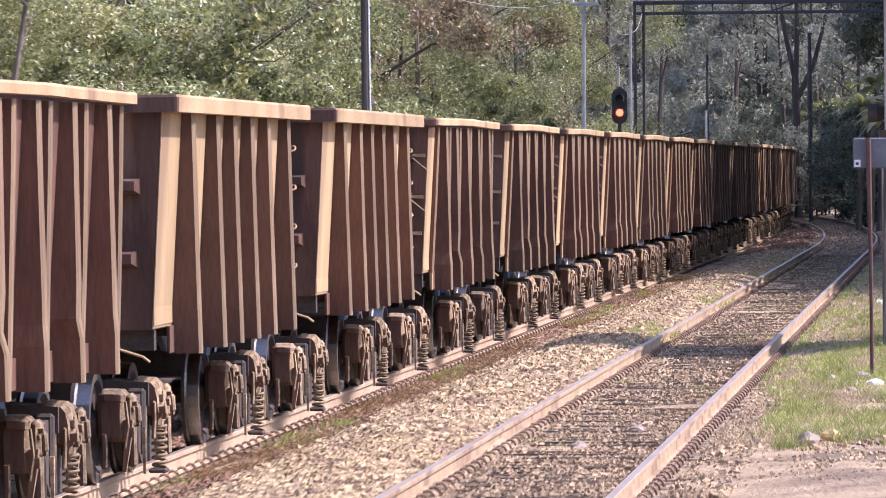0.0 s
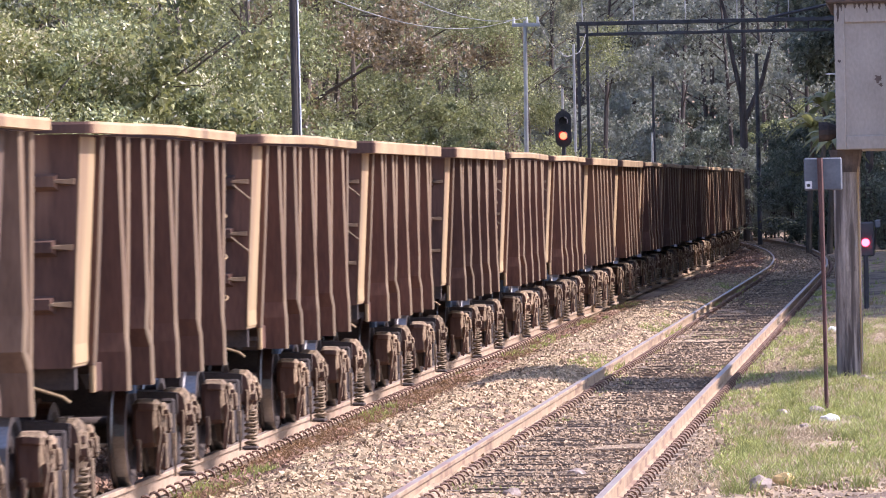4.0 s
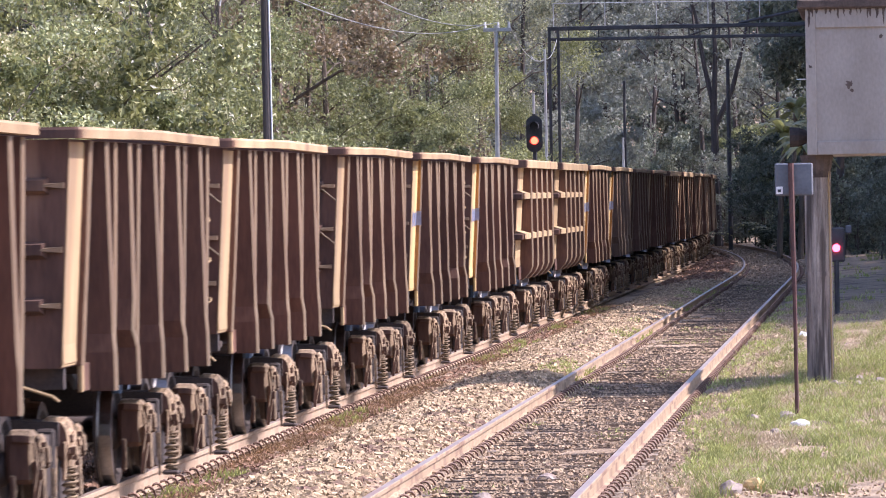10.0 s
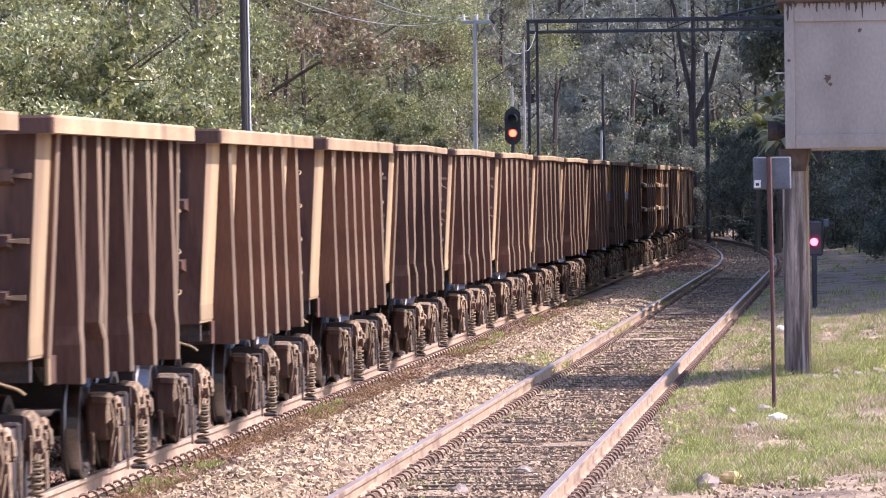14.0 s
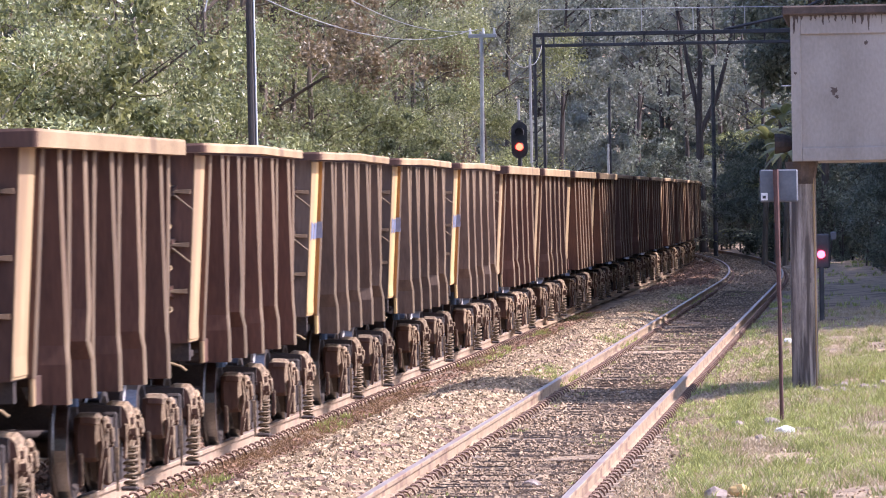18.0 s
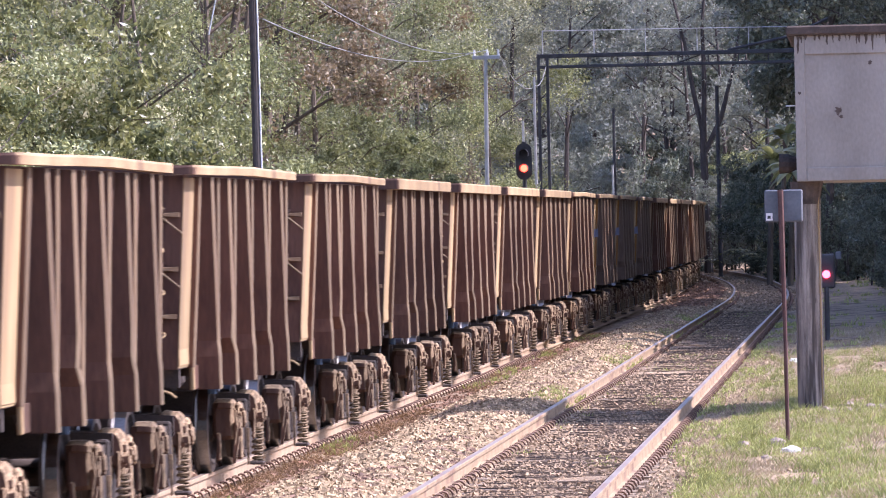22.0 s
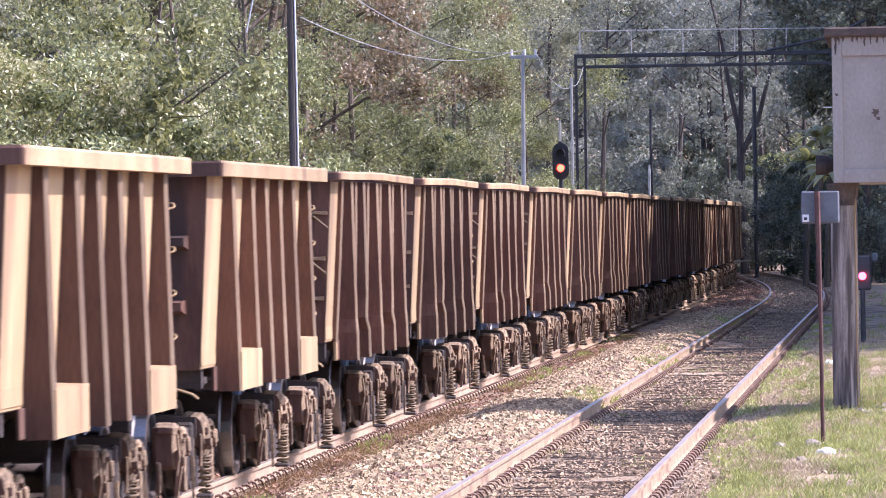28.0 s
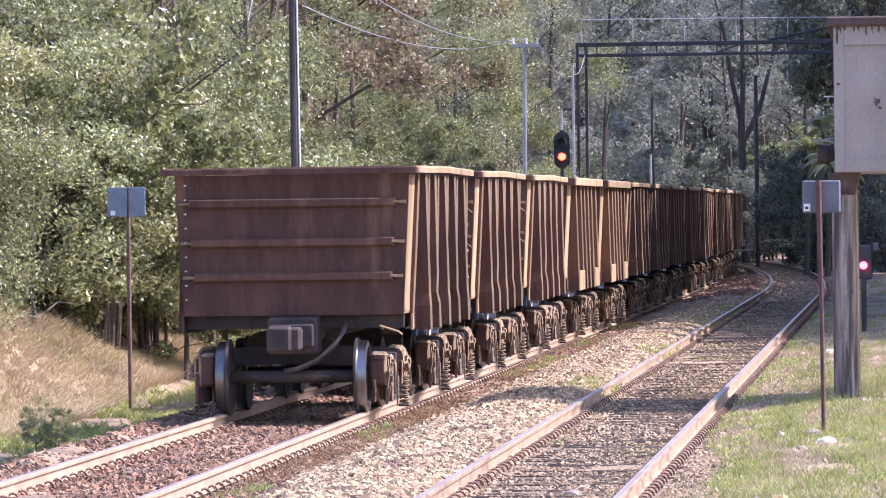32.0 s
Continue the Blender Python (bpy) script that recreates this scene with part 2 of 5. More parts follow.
# ---- mesh tools ----
class Shape:
    """Vertices and faces gathered before they become one mesh."""

    def __init__(self):
        self.v, self.f = [], []

    def add(self, v, f):
        k = len(self.v)
        self.v += [tuple(p) for p in v]
        self.f += [tuple(k + i for i in q) for q in f]
        return self

    def box(self, x0, x1, y0, y1, z0, z1, b=0.0):
        if b <= 0:
            v = [(x, y, z) for x in (x0, x1) for y in (y0, y1) for z in (z0, z1)]
            return self.add(v, [(0, 1, 3, 2), (4, 6, 7, 5), (0, 4, 5, 1), (2, 3, 7, 6), (0, 2, 6, 4), (1, 5, 7, 3)])
        bm = bmesh.new()
        bmesh.ops.create_cube(bm, size=1)
        for p in bm.verts:
            p.co = ((x0 + x1) / 2 + p.co.x * (x1 - x0), (y0 + y1) / 2 + p.co.y * (y1 - y0), (z0 + z1) / 2 + p.co.z * (z1 - z0))
        bmesh.ops.bevel(bm, geom=bm.edges[:], offset=b, segments=1, affect="EDGES")
        bm.verts.index_update()
        self.add([p.co[:] for p in bm.verts], [[p.index for p in q.verts] for q in bm.faces])
        bm.free()
        return self

    def hull(self, low, high):
        """A solid between two polygons with equal numbers of corners."""
        n = len(low)
        f = [tuple(reversed(range(n))), tuple(range(n, 2 * n))] + [(i, (i + 1) % n, n + (i + 1) % n, n + i) for i in range(n)]
        return self.add(list(low) + list(high), f)

    def tube(self, pts, r, sides=6, cap=True):
        """A round bar along points; r is one radius or one for each point."""
        rs = r if isinstance(r, (list, tuple)) else [r] * len(pts)
        pts = [Vector(p) for p in pts]
        v, f = [], []
        ref = Vector((0.31, 0.17, 0.93))
        for i, p in enumerate(pts):
            d = (pts[min(i + 1, len(pts) - 1)] - pts[max(i - 1, 0)]).normalized()
            a = d.cross(ref if abs(d.dot(ref)) < 0.95 else Vector((1, 0, 0))).normalized()
            c = d.cross(a)
            v += [p + (a * math.cos(2 * math.pi * k / sides) + c * math.sin(2 * math.pi * k / sides)) * rs[i] for k in range(sides)]
        for i in range(len(pts) - 1):
            f += [(i * sides + k, i * sides + (k + 1) % sides, (i + 1) * sides + (k + 1) % sides, (i + 1) * sides + k) for k in range(sides)]
        if cap:
            f += [tuple(reversed(range(sides))), tuple(range(len(v) - sides, len(v)))]
        return self.add(v, f)

    def lathe_x(self, prof, n=24):
        """Turn a profile of (x, radius) about the x axis."""
        m = len(prof)
        v = [(x, r * math.cos(2 * math.pi * k / n), r * math.sin(2 * math.pi * k / n)) for k in range(n) for x, r in prof]
        f = [(k * m + i, k * m + i + 1, ((k + 1) % n) * m + i + 1, ((k + 1) % n) * m + i) for k in range(n) for i in range(m - 1)]
        return self.add(v, f)

    def mesh(self, name, mat, smooth=False):
        me = bpy.data.meshes.new(name)
        me.from_pydata(self.v, [], self.f)
        bm = bmesh.new()
        bm.from_mesh(me)
        bmesh.ops.recalc_face_normals(bm, faces=bm.faces)
        bm.to_mesh(me)
        bm.free()
        if mat:
            me.materials.append(mat)
        if smooth:
            me.polygons.foreach_set("use_smooth", [True] * len(me.polygons))
        return me


def part(name, shape, mat, parent, label="", smooth=False, m=None):
    """One mesh object under a thing or a part."""
    me = shape if isinstance(shape, bpy.types.Mesh) else shape.mesh(name, mat, smooth)
    ob = new(name, me)
    ob.parent = parent
    if m is not None:
        ob.matrix_basis = m
    return tagged(ob, label)


def thing(name, label, category, m=None, group="", kind=""):
    ob = new(name)
    ob.empty_display_size = 0.2
    if m is not None:
        ob.matrix_basis = m
    return tagged(ob, label, category, group, kind)


# ---- plan ----
GAUGE = 1.67                          # between the middles of the rail heads
TRACK_1, TRACK_2 = -7.313, -3.264     # middles of the two tracks
BEND_1, BEND_2, RADIUS = 184.0, 157.0, 1061.0


def along(mid, bend, s):
    """A place on a track, s metres up the line, and the heading there in radians (left is positive)."""
    if s <= bend:
        return mid, s, 0.0
    a = (s - bend) / RADIUS
    return mid - RADIUS * (1 - math.cos(a)), bend + RADIUS * math.sin(a), a


def track_x(mid, bend, y):
    return mid - (max(0.0, y - bend) ** 2) / (2 * RADIUS)


def ground_z(x, y):
    """Height of the ground: ballast bank between the tracks, verge, rising bank beyond."""
    a, b = track_x(TRACK_1, BEND_1, y), track_x(TRACK_2, BEND_2, y)
    prof = ((-400, 26), (-60, 6.0), (-24, 2.3), (a - 5.6, 1.0), (a - 3.4, 0.2), (a - 2.2, 0.02), (a - 1.5, -0.15), (a - 0.75, -0.168), (a + 0.75, -0.168), (a + 0.92, -0.225), (a + 1.03, -0.21), (a + 1.14, -0.168),
            (a + 1.6, -0.15), (a + 2.2, -0.01), (b - 1.25, 0.0), (b - 0.95, -0.07), (b - 0.7, -0.185), (b + 0.72, -0.185), (b + 0.92, -0.225), (b + 1.03, -0.21), (b + 1.14, -0.168), (b + 1.45, -0.145), (b + 2.2, -0.08), (3, 0.1), (12, 0.8), (60, 3), (400, 12))
    z = prof[0][1]
    for (x0, z0), (x1, z1) in zip(prof, prof[1:]):
        if x >= x0:
            u = min(1, (x - x0) / max(1e-6, x1 - x0))
            z = z0 + (z1 - z0) * u
    if y < 116 and x < a - 1.7:
        dip = min(1.0, (116 - y) / 16)
        low = min(1.0, (a - 1.7 - x) / 1.3)
        edge = a - 6.6
        bank = -0.8 if x > edge else min(z, -0.8 + (edge - x) * 0.6)
        z += (z * (1 - low) + bank * low - z) * dip
    for hx, hy, hr, hh in ((-14.3, 95, 1.3, 0.9), (-15.2, 90, 1.2, 1.1), (-13.9, 101, 1.3, 0.7)):
        z += hh * math.exp(-((x - hx) ** 2 + ((y - hy) / 2.5) ** 2) / hr ** 2)
    if y > 330:
        z += (y - 330) * 0.16
    return z


def ground_sheet():
    xs = [-1500, -400, -150, -60, -40, -30, -24, -20, -17, -15, -14] + [-13 + 0.12 * i for i in range(134)] + [3.5, 4.5, 6, 9, 14, 24, 45, 100, 400, 1500]
    ys = [-800, -200, -60, -10, 15, 25] + [30 + 0.45 * i for i in range(200)] + [121 + 2.0 * i for i in range(75)] + [275, 300, 330, 360, 420, 520, 700, 1000, 1800, 3000]
    v, f = [], []
    for y in ys:
        for x in xs:
            z = ground_z(x, y)
            if 25 < y < 270 and -14 < x < 4:
                z += 0.03 * noise.noise(Vector((x * 3, y * 1.2, 0))) + 0.05 * noise.noise(Vector((x * 0.7, y * 0.35, 3)))
            v.append((x, y, z))
    n = len(xs)
    f = [(j * n + i, j * n + i + 1, (j + 1) * n + i + 1, (j + 1) * n + i) for j in range(len(ys) - 1) for i in range(n - 1)]
    me = bpy.data.meshes.new("ground")
    me.from_pydata(v, [], f)
    me.polygons.foreach_set("use_smooth", [True] * len(me.polygons))
    me.materials.append(SOIL)
    return tagged(new("ground", me), "dusty brown soil and gravel beside the tracks", "ground", kind="structure")


ground = ground_sheet()


def rail_path(mid, bend, side, s0, s1):
    pts, s = [], s0
    while s <= s1:
        x, y, a = along(mid, bend, s)
        pts.append((x + side * GAUGE / 2 * math.cos(a), y + side * GAUGE / 2 * math.sin(a), a))
        s += 60 if s < bend - 60 else 3
    return pts


def rail(parent, mid, bend, side):
    """A flat-bottomed rail: foot, web and head swept along the line, with a bright running band on the head."""
    prof = [(-0.07, -0.168), (0.07, -0.168), (0.07, -0.155), (0.012, -0.135), (0.01, -0.05), (0.035, -0.038), (0.036, -0.006), (0.03, 0.0),
            (-0.03, 0.0), (-0.036, -0.006), (-0.035, -0.038), (-0.01, -0.05), (-0.012, -0.135), (-0.07, -0.155)]
    pts = rail_path(mid, bend, side, -30, 420)
    v, f, n = [], [], len(prof)
    for x, y, a in pts:
        v += [(x + p * math.cos(a), y + p * math.sin(a), q) for p, q in prof]
    for i in range(len(pts) - 1):
        f += [(i * n + k, i * n + (k + 1) % n, (i + 1) * n + (k + 1) % n, (i + 1) * n + k) for k in range(n)]
    me = Shape().add(v, f).mesh("rail", RAILSIDE if mid == TRACK_1 else RAIL_RUSTY)
    me.materials.append(RAILTOP)
    for k, p in enumerate(me.polygons):
        if k % n in (7,):
            p.material_index = 1
    return part("rail", me, None, parent)


def track(mid, bend, label):
    t = thing("railway_track", label, "railway track", kind="structure")
    rail(t, mid, bend, -1)
    rail(t, mid, bend, 1)
    return t


track_1 = track(TRACK_1, BEND_1, "straight railway track under the passing wagons")
track_2 = track(TRACK_2, BEND_2, "empty railway track with rusty rails on dusty ballast")


# ---- wagons ----
def side_x(z):
    """Half width of the side plate: it narrows downwards."""
    return 1.31 + (z - 1.16) / (2.83 - 1.16) * 0.095


def wagon_shell(mat):
    """Open box with leaning ends and plates of real thickness."""
    s = Shape()
    top, bot = 2.84, 1.16
    yt, yb = 4.03, 3.95
    xt, xb = side_x(top), side_x(bot)
    o = [(-xb, -yb, bot), (xb, -yb, bot), (xb, yb, bot), (-xb, yb, bot), (-xt, -yt, top), (xt, -yt, top), (xt, yt, top), (-xt, yt, top)]
    t = 0.03
    i = [(x - math.copysign(t, x), y - math.copysign(t, y), z + (t if z < 2 else 0)) for x, y, z in o]
    f = [(0, 3, 2, 1), (0, 1, 5, 4), (1, 2, 6, 5), (2, 3, 7, 6), (3, 0, 4, 7)]
    s.add(o + i, f + [tuple(8 + k for k in reversed(q)) for q in f] + [(4, 5, 13, 12), (5, 6, 14, 13), (6, 7, 15, 14), (7, 4, 12, 15)])
    return s.mesh("shell", mat)


def wagon_rim(mat, heavy):
    """The top chord: a rolled band all round with rounded corners; bent here and there on old wagons."""
    r, hx, hy, pts = (0.04, 1.585, 4.3, []) if heavy else (0.06, 1.55, 4.27, [])
    for cx, cy, a0 in ((hx - r, hy - r, 0), (-hx + r, hy - r, 90), (-hx + r, -hy + r, 180), (hx - r, -hy + r, 270)):
        pts += [(cx + r * math.cos(radians(a0 + 30 * k)), cy + r * math.sin(radians(a0 + 30 * k))) for k in range(4)]
    full = []
    for a, b in zip(pts, pts[1:] + pts[:1]):
        n = 9 if math.dist(a, b) > 2 else 1
        full += [(a[0] + (b[0] - a[0]) * k / n, a[1] + (b[1] - a[1]) * k / n) for k in range(n)]
    hi, w = (0.13, 0.15) if heavy else (0.082, 0.12)
    v, f = [], []
    for k, (x, y) in enumerate(full):
        wob = 0 if heavy else 0.018 * math.cos(y * 0.36) - 0.013 + 0.003 * math.sin(y * 1.3 + x) + 0.0015 * math.sin(y * 3.7)
        u = Vector((x, y)).normalized()
        ix, iy = x - math.copysign(min(w, abs(x)), x) * (abs(x) > 1.2), y - math.copysign(w, y) * (abs(y) > 4.0)
        z1 = 2.935 + wob
        v += [(x, y, z1 - hi), (x + 0.006 * u.x, y, z1 - 0.02), (x - 0.018 * u.x, y - 0.01 * u.y, z1), (ix, iy, z1), (ix, iy, z1 - hi)]
    n = len(full)
    f = [(k * 5 + j, k * 5 + (j + 1) % 5, ((k + 1) % n) * 5 + (j + 1) % 5, ((k + 1) % n) * 5 + j) for k in range(n) for j in range(5)]
    me = Shape().add(v, f).mesh("top_rim", mat)
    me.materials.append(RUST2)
    # Faces across the line take darker steel: their shade is set by colour.
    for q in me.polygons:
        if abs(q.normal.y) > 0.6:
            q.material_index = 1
    return me


def rib_mesh(kind, bend=0.0, mat=None, lowest=0.95):
    """A pressed side rib. plain: deepening downwards; bent: knocked about at its foot; round: curling under the body."""
    hw = {"round": 0.11, "plain": 0.075, "second": 0.052, "corner": 0.05}.get(kind, 0.068)
    if kind == "round":
        prof = [(2.83, 1.54, 0), (1.35, 1.545, 0), (1.17, 1.54, 0), (1.08, 1.5, 0), (1.0, 1.43, 0), (0.95, 1.37, 0)]
    elif kind == "plain":
        prof = [(2.83, 1.505, 0), (1.9, 1.525, 0), (lowest, 1.55, 0)]
    elif kind == "second":
        prof = [(2.83, 1.488, 0), (2.3, 1.478, bend * 0.4), (1.7, 1.462, bend), (1.3, 1.45, 0), (lowest, 1.435, 0)]
    elif kind == "corner":
        prof = [(2.83, 1.468, 0), (2.0, 1.428, bend * 0.3), (1.16, 1.378, 0)]
    else:
        prof = [(2.83, 1.504, 0), (2.3, 1.512, bend * 0.3), (1.62, 1.526, bend), (1.38, 1.532 - abs(bend) * 0.2, bend * 1.6), (1.24, 1.542, bend * 0.3), (lowest, 1.545, 0)]
    s = Shape()
    rows = []
    for z, xo, dy in prof:
        xi = min(side_x(max(z, 1.16)) - 0.012, xo - 0.03)
        rows.append([(xi, dy - hw * 0.9, z), (xo - 0.014, dy - hw, z), (xo, dy - hw + 0.025, z), (xo, dy + hw * 0.94, z), (xo - 0.008, dy + hw, z), (xi, dy + hw * 0.8, z)])
    n = 6
    v = [p for r in rows for p in r]
    f = [(i * n + k, i * n + (k + 1) % n, (i + 1) * n + (k + 1) % n, (i + 1) * n + k) for i in range(len(rows) - 1) for k in range(n)]
    f += [tuple(range(n)), tuple(range(len(v) - n, len(v)))]
    me = s.add(v, f).mesh("side_rib", mat)
    # Outward faces take the paler steel: sunlight there is put into the colour.
    me.materials.append(PALE_LIT)
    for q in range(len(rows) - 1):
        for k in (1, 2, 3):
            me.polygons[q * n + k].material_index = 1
    return me


def end_rib_mesh(z, mat, heavy):
    """A pressed rib across the end plate, its tips cut to a wedge and paled as if sunlit."""
    y = -(3.95 + (z - 1.16) / (2.84 - 1.16) * 0.08)
    w, d, h = side_x(z) - 0.16, 0.12 if heavy else 0.07, 0.075 if heavy else 0.08
    body = [(sx * (w + 0.04), y + 0.03, z + sz) for sx, sz in ((-1, -h), (1, -h), (1, h * 0.9), (-1, h * 0.9))]
    me = Shape().hull(body, [(sx * w, y - d, z + sz) for sx, sz in ((-1, -h * 0.45), (1, -h * 0.45), (1, h * 0.5), (-1, h * 0.5))])
    for sx in () if heavy else (-1, 1):
        tip = [(sx * (w + 0.15), y + 0.02, z - 0.022), (sx * (w + 0.15), y + 0.02, z + 0.026), (sx * w, y + 0.02, z + 0.026), (sx * w, y + 0.02, z - 0.022)]
        me.hull(tip, [(sx * (w + 0.14), y - 0.02, z - 0.02), (sx * (w + 0.14), y - 0.02, z + 0.022), (sx * (w - 0.01), y - d - 0.003, z + 0.008), (sx * (w - 0.01), y - d - 0.003, z - 0.006)])
    me = me.mesh("end_rib", mat)
    me.materials.append(PALE_LIT)
    for q in me.polygons:
        if q.index >= 6:
            q.material_index = 1
    return me


FLIP_X = Matrix.Rotation(math.pi, 4, "Z")
RIBS = {"old": (-2.63, -1.3, 0.2, 1.7, 3.25), "straight": (-2.89, -1.43, -0.36, 0.76, 1.91, 3.33), "railed": (-2.55, -1.05, 0.45, 1.95, 3.45), "skirted": (-2.89, -1.43, -0.36, 0.76, 1.91, 3.33)}


def sun_dusted(me):
    """Upward and outward faces of a casting paled: ore dust plus painted sunlight."""
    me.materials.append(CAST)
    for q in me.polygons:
        # Faces turned up or to the sun get the paler colour.
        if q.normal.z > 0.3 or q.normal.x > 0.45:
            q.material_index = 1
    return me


def cast_look(me, cuts=1, amp=0.012, seed=0.0, soft=0.4):
    """Soften and roughen a blocky casting."""
    bm = bmesh.new()
    bm.from_mesh(me)
    bmesh.ops.remove_doubles(bm, verts=bm.verts, dist=0.0005)
    bmesh.ops.triangulate(bm, faces=[q for q in bm.faces if len(q.verts) > 4])
    bmesh.ops.subdivide_edges(bm, edges=[e for e in bm.edges if e.calc_length() > 0.07], cuts=cuts, use_grid_fill=True)
    bmesh.ops.smooth_vert(bm, verts=bm.verts, factor=soft, use_axis_x=True, use_axis_y=True, use_axis_z=True)
    for p in bm.verts:
        p.co += Vector((noise.noise(p.co * 9 + Vector((seed, 0, 0))), noise.noise(p.co * 9 + Vector((0, seed, 5))), noise.noise(p.co * 9 + Vector((3, 0, seed))))) * amp
    bmesh.ops.recalc_face_normals(bm, faces=bm.faces)
    bm.to_mesh(me)
    bm.free()
    me.polygons.foreach_set("use_smooth", [soft > 0.3] * len(me.polygons))
    return me


def loft(prof, zc, rows):
    """A profile of (x, z) carried along y, drawn in about its middle at each row (y, scale)."""
    s, n = Shape(), len(prof)
    v = [(x * k, y, zc + (z - zc) * k) for y, k in rows for x, z in prof]
    f = [(i * n + j, i * n + (j + 1) % n, (i + 1) * n + (j + 1) % n, (i + 1) * n + j) for i in range(len(rows) - 1) for j in range(n)]
    return s.add(v, f + [tuple(range(n)), tuple(range(len(v) - n, len(v)))])


def bogie_meshes():
    """Parts of a three-piece bogie, about its own middle."""
    d = {}
    s = Shape()                                    # side frame in side view, swept across
    outline = [(-0.9, 0.5), (-0.88, 0.62), (-0.8, 0.66), (-0.7, 0.66), (-0.5, 0.66), (0.5, 0.66), (0.7, 0.66), (0.8, 0.66), (0.88, 0.62), (0.9, 0.5),
               (0.86, 0.44), (0.78, 0.46), (0.62, 0.3), (0.36, 0.13), (-0.36, 0.13), (-0.62, 0.3), (-0.78, 0.46), (-0.86, 0.44)]
    bm = bmesh.new()
    for x0, x1 in ((-0.09, 0.09),):
        lo, hi = [bm.verts.new((x0, y, z)) for y, z in outline], [bm.verts.new((x1, y, z)) for y, z in outline]
        n = len(outline)
        bm.faces.new(lo), bm.faces.new(list(reversed(hi)))
        for k in range(n):
            bm.faces.new((lo[k], hi[k], hi[(k + 1) % n], lo[(k + 1) % n]))
    bmesh.ops.triangulate(bm, faces=[q for q in bm.faces if len(q.verts) > 4])
    bm.verts.index_update()
    s.add([p.co[:] for p in bm.verts], [[p.index for p in q.verts] for q in bm.faces])
    bm.free()
    for sy in (-1, 1):
        s.box(-0.02, 0.1, sy * 0.62 - 0.05, sy * 0.62 + 0.05, 0.12, 0.66, 0.02)
    s.box(-0.02, 0.12, -0.42, -0.32, 0.2, 0.7, 0.02).box(-0.02, 0.12, 0.32, 0.42, 0.2, 0.7, 0.02)
    s.box(0.1, 0.24, -0.09, 0.09, 0.035, 0.07, 0.012)
    d["side_frame"] = s.mesh("side_frame", DARK)
    h = Shape().box(-0.14, 0.07, -0.18, 0.15, 0.32, 0.72, 0.035).box(0.06, 0.135, -0.13, 0.1, 0.42, 0.69, 0.03).box(-0.1, 0.06, -0.21, -0.17, 0.62, 0.7, 0.015)
    h.hull([(0.045, -0.15, 0.09), (0.075, -0.15, 0.09), (0.075, -0.1, 0.09), (0.045, -0.1, 0.09)], [(0.06, -0.18, 0.5), (0.13, -0.18, 0.5), (0.13, -0.04, 0.5), (0.06, -0.04, 0.5)])
    h.box(0.12, 0.17, -0.06, 0.02, 0.46, 0.6, 0.015).box(0.06, 0.12, 0.08, 0.14, 0.12, 0.5, 0.015).box(-0.11, -0.06, -0.2, -0.17, 0.12, 0.4, 0.012)
    h.tube([(0.08, -0.2, 0.64), (0.1, -0.21, 0.45), (0.07, -0.2, 0.28)], 0.014, 5)
    lug = random.Random(8)
    for k in range(4):
        yy, zz, ss = lug.uniform(-0.17, 0.15), lug.uniform(0.32, 0.62), lug.uniform(0.012, 0.03)
        h.box(0.08, 0.12 + lug.uniform(0.01, 0.06), yy - ss, yy + ss, zz - ss * 1.3, zz + ss * 1.3, 0.006)
    d["hood"] = sun_dusted(cast_look(h.mesh("axle_hood", RUST2), 1, 0.01, soft=0.12))
    prof = [(-0.1, 0.6), (-0.1, 0.74), (-0.04, 0.785), (0.08, 0.78), (0.13, 0.73), (0.15, 0.62), (0.145, 0.54), (0.15, 0.47), (0.08, 0.42), (-0.02, 0.5)]
    h = loft(prof, 0.6, ((-0.15, 0.75), (-0.1, 0.97), (0.1, 0.97), (0.15, 0.75)))
    h.box(0.04, 0.14, -0.08, 0.08, 0.38, 0.48, 0.03).box(0.09, 0.15, 0.02, 0.1, 0.42, 0.6, 0.02).box(0.0, 0.03, -0.19, -0.15, 0.22, 0.66, 0.01).box(0.07, 0.1, -0.17, -0.14, 0.3, 0.6, 0.01)
    for k in range(7):
        yy, zz, ss = lug.uniform(-0.12, 0.12), lug.uniform(0.45, 0.72), lug.uniform(0.015, 0.035)
        h.box(0.08, 0.11 + lug.uniform(0.01, 0.07), yy - ss, yy + ss, zz - ss * 1.5, zz + ss * 1.5, 0.006)
    d["cap"] = sun_dusted(cast_look(h.mesh("spring_cap", RUST2), 1, 0.012, 4.0, 0.15))
    d["hanger"] = Shape().hull([(0.0, -0.012, 0.06), (0.018, -0.012, 0.06), (0.018, 0.012, 0.06), (0.0, 0.012, 0.06)], [(-0.012, -0.02, 0.42), (0.02, -0.02, 0.42), (0.02, 0.02, 0.42), (-0.012, 0.02, 0.42)]).mesh("brake_hanger", CAST)
    beam = [(-1.18, 0.56), (1.18, 0.56), (1.18, 0.74), (0.42, 0.78), (0.35, 0.92), (-0.35, 0.92), (-0.42, 0.78), (-1.18, 0.74)]
    b = Shape().hull([(x, -0.2, z) for x, z in beam], [(x, 0.2, z) for x, z in beam])
    d["bolster"] = b.mesh("bogie", DARK)
    for nm, r, h0, h1, w in (("spring", 0.052, 0.07, 0.4, 0.014),):
        turns, per = 6, 10
        pts = [(r * math.cos(2 * math.pi * k / per), r * math.sin(2 * math.pi * k / per), h0 + (h1 - h0) * k / (turns * per)) for k in range(turns * per + 1)]
        d["spring"] = Shape().tube(pts, w, 5).mesh("spring", PALE_LIT, True)
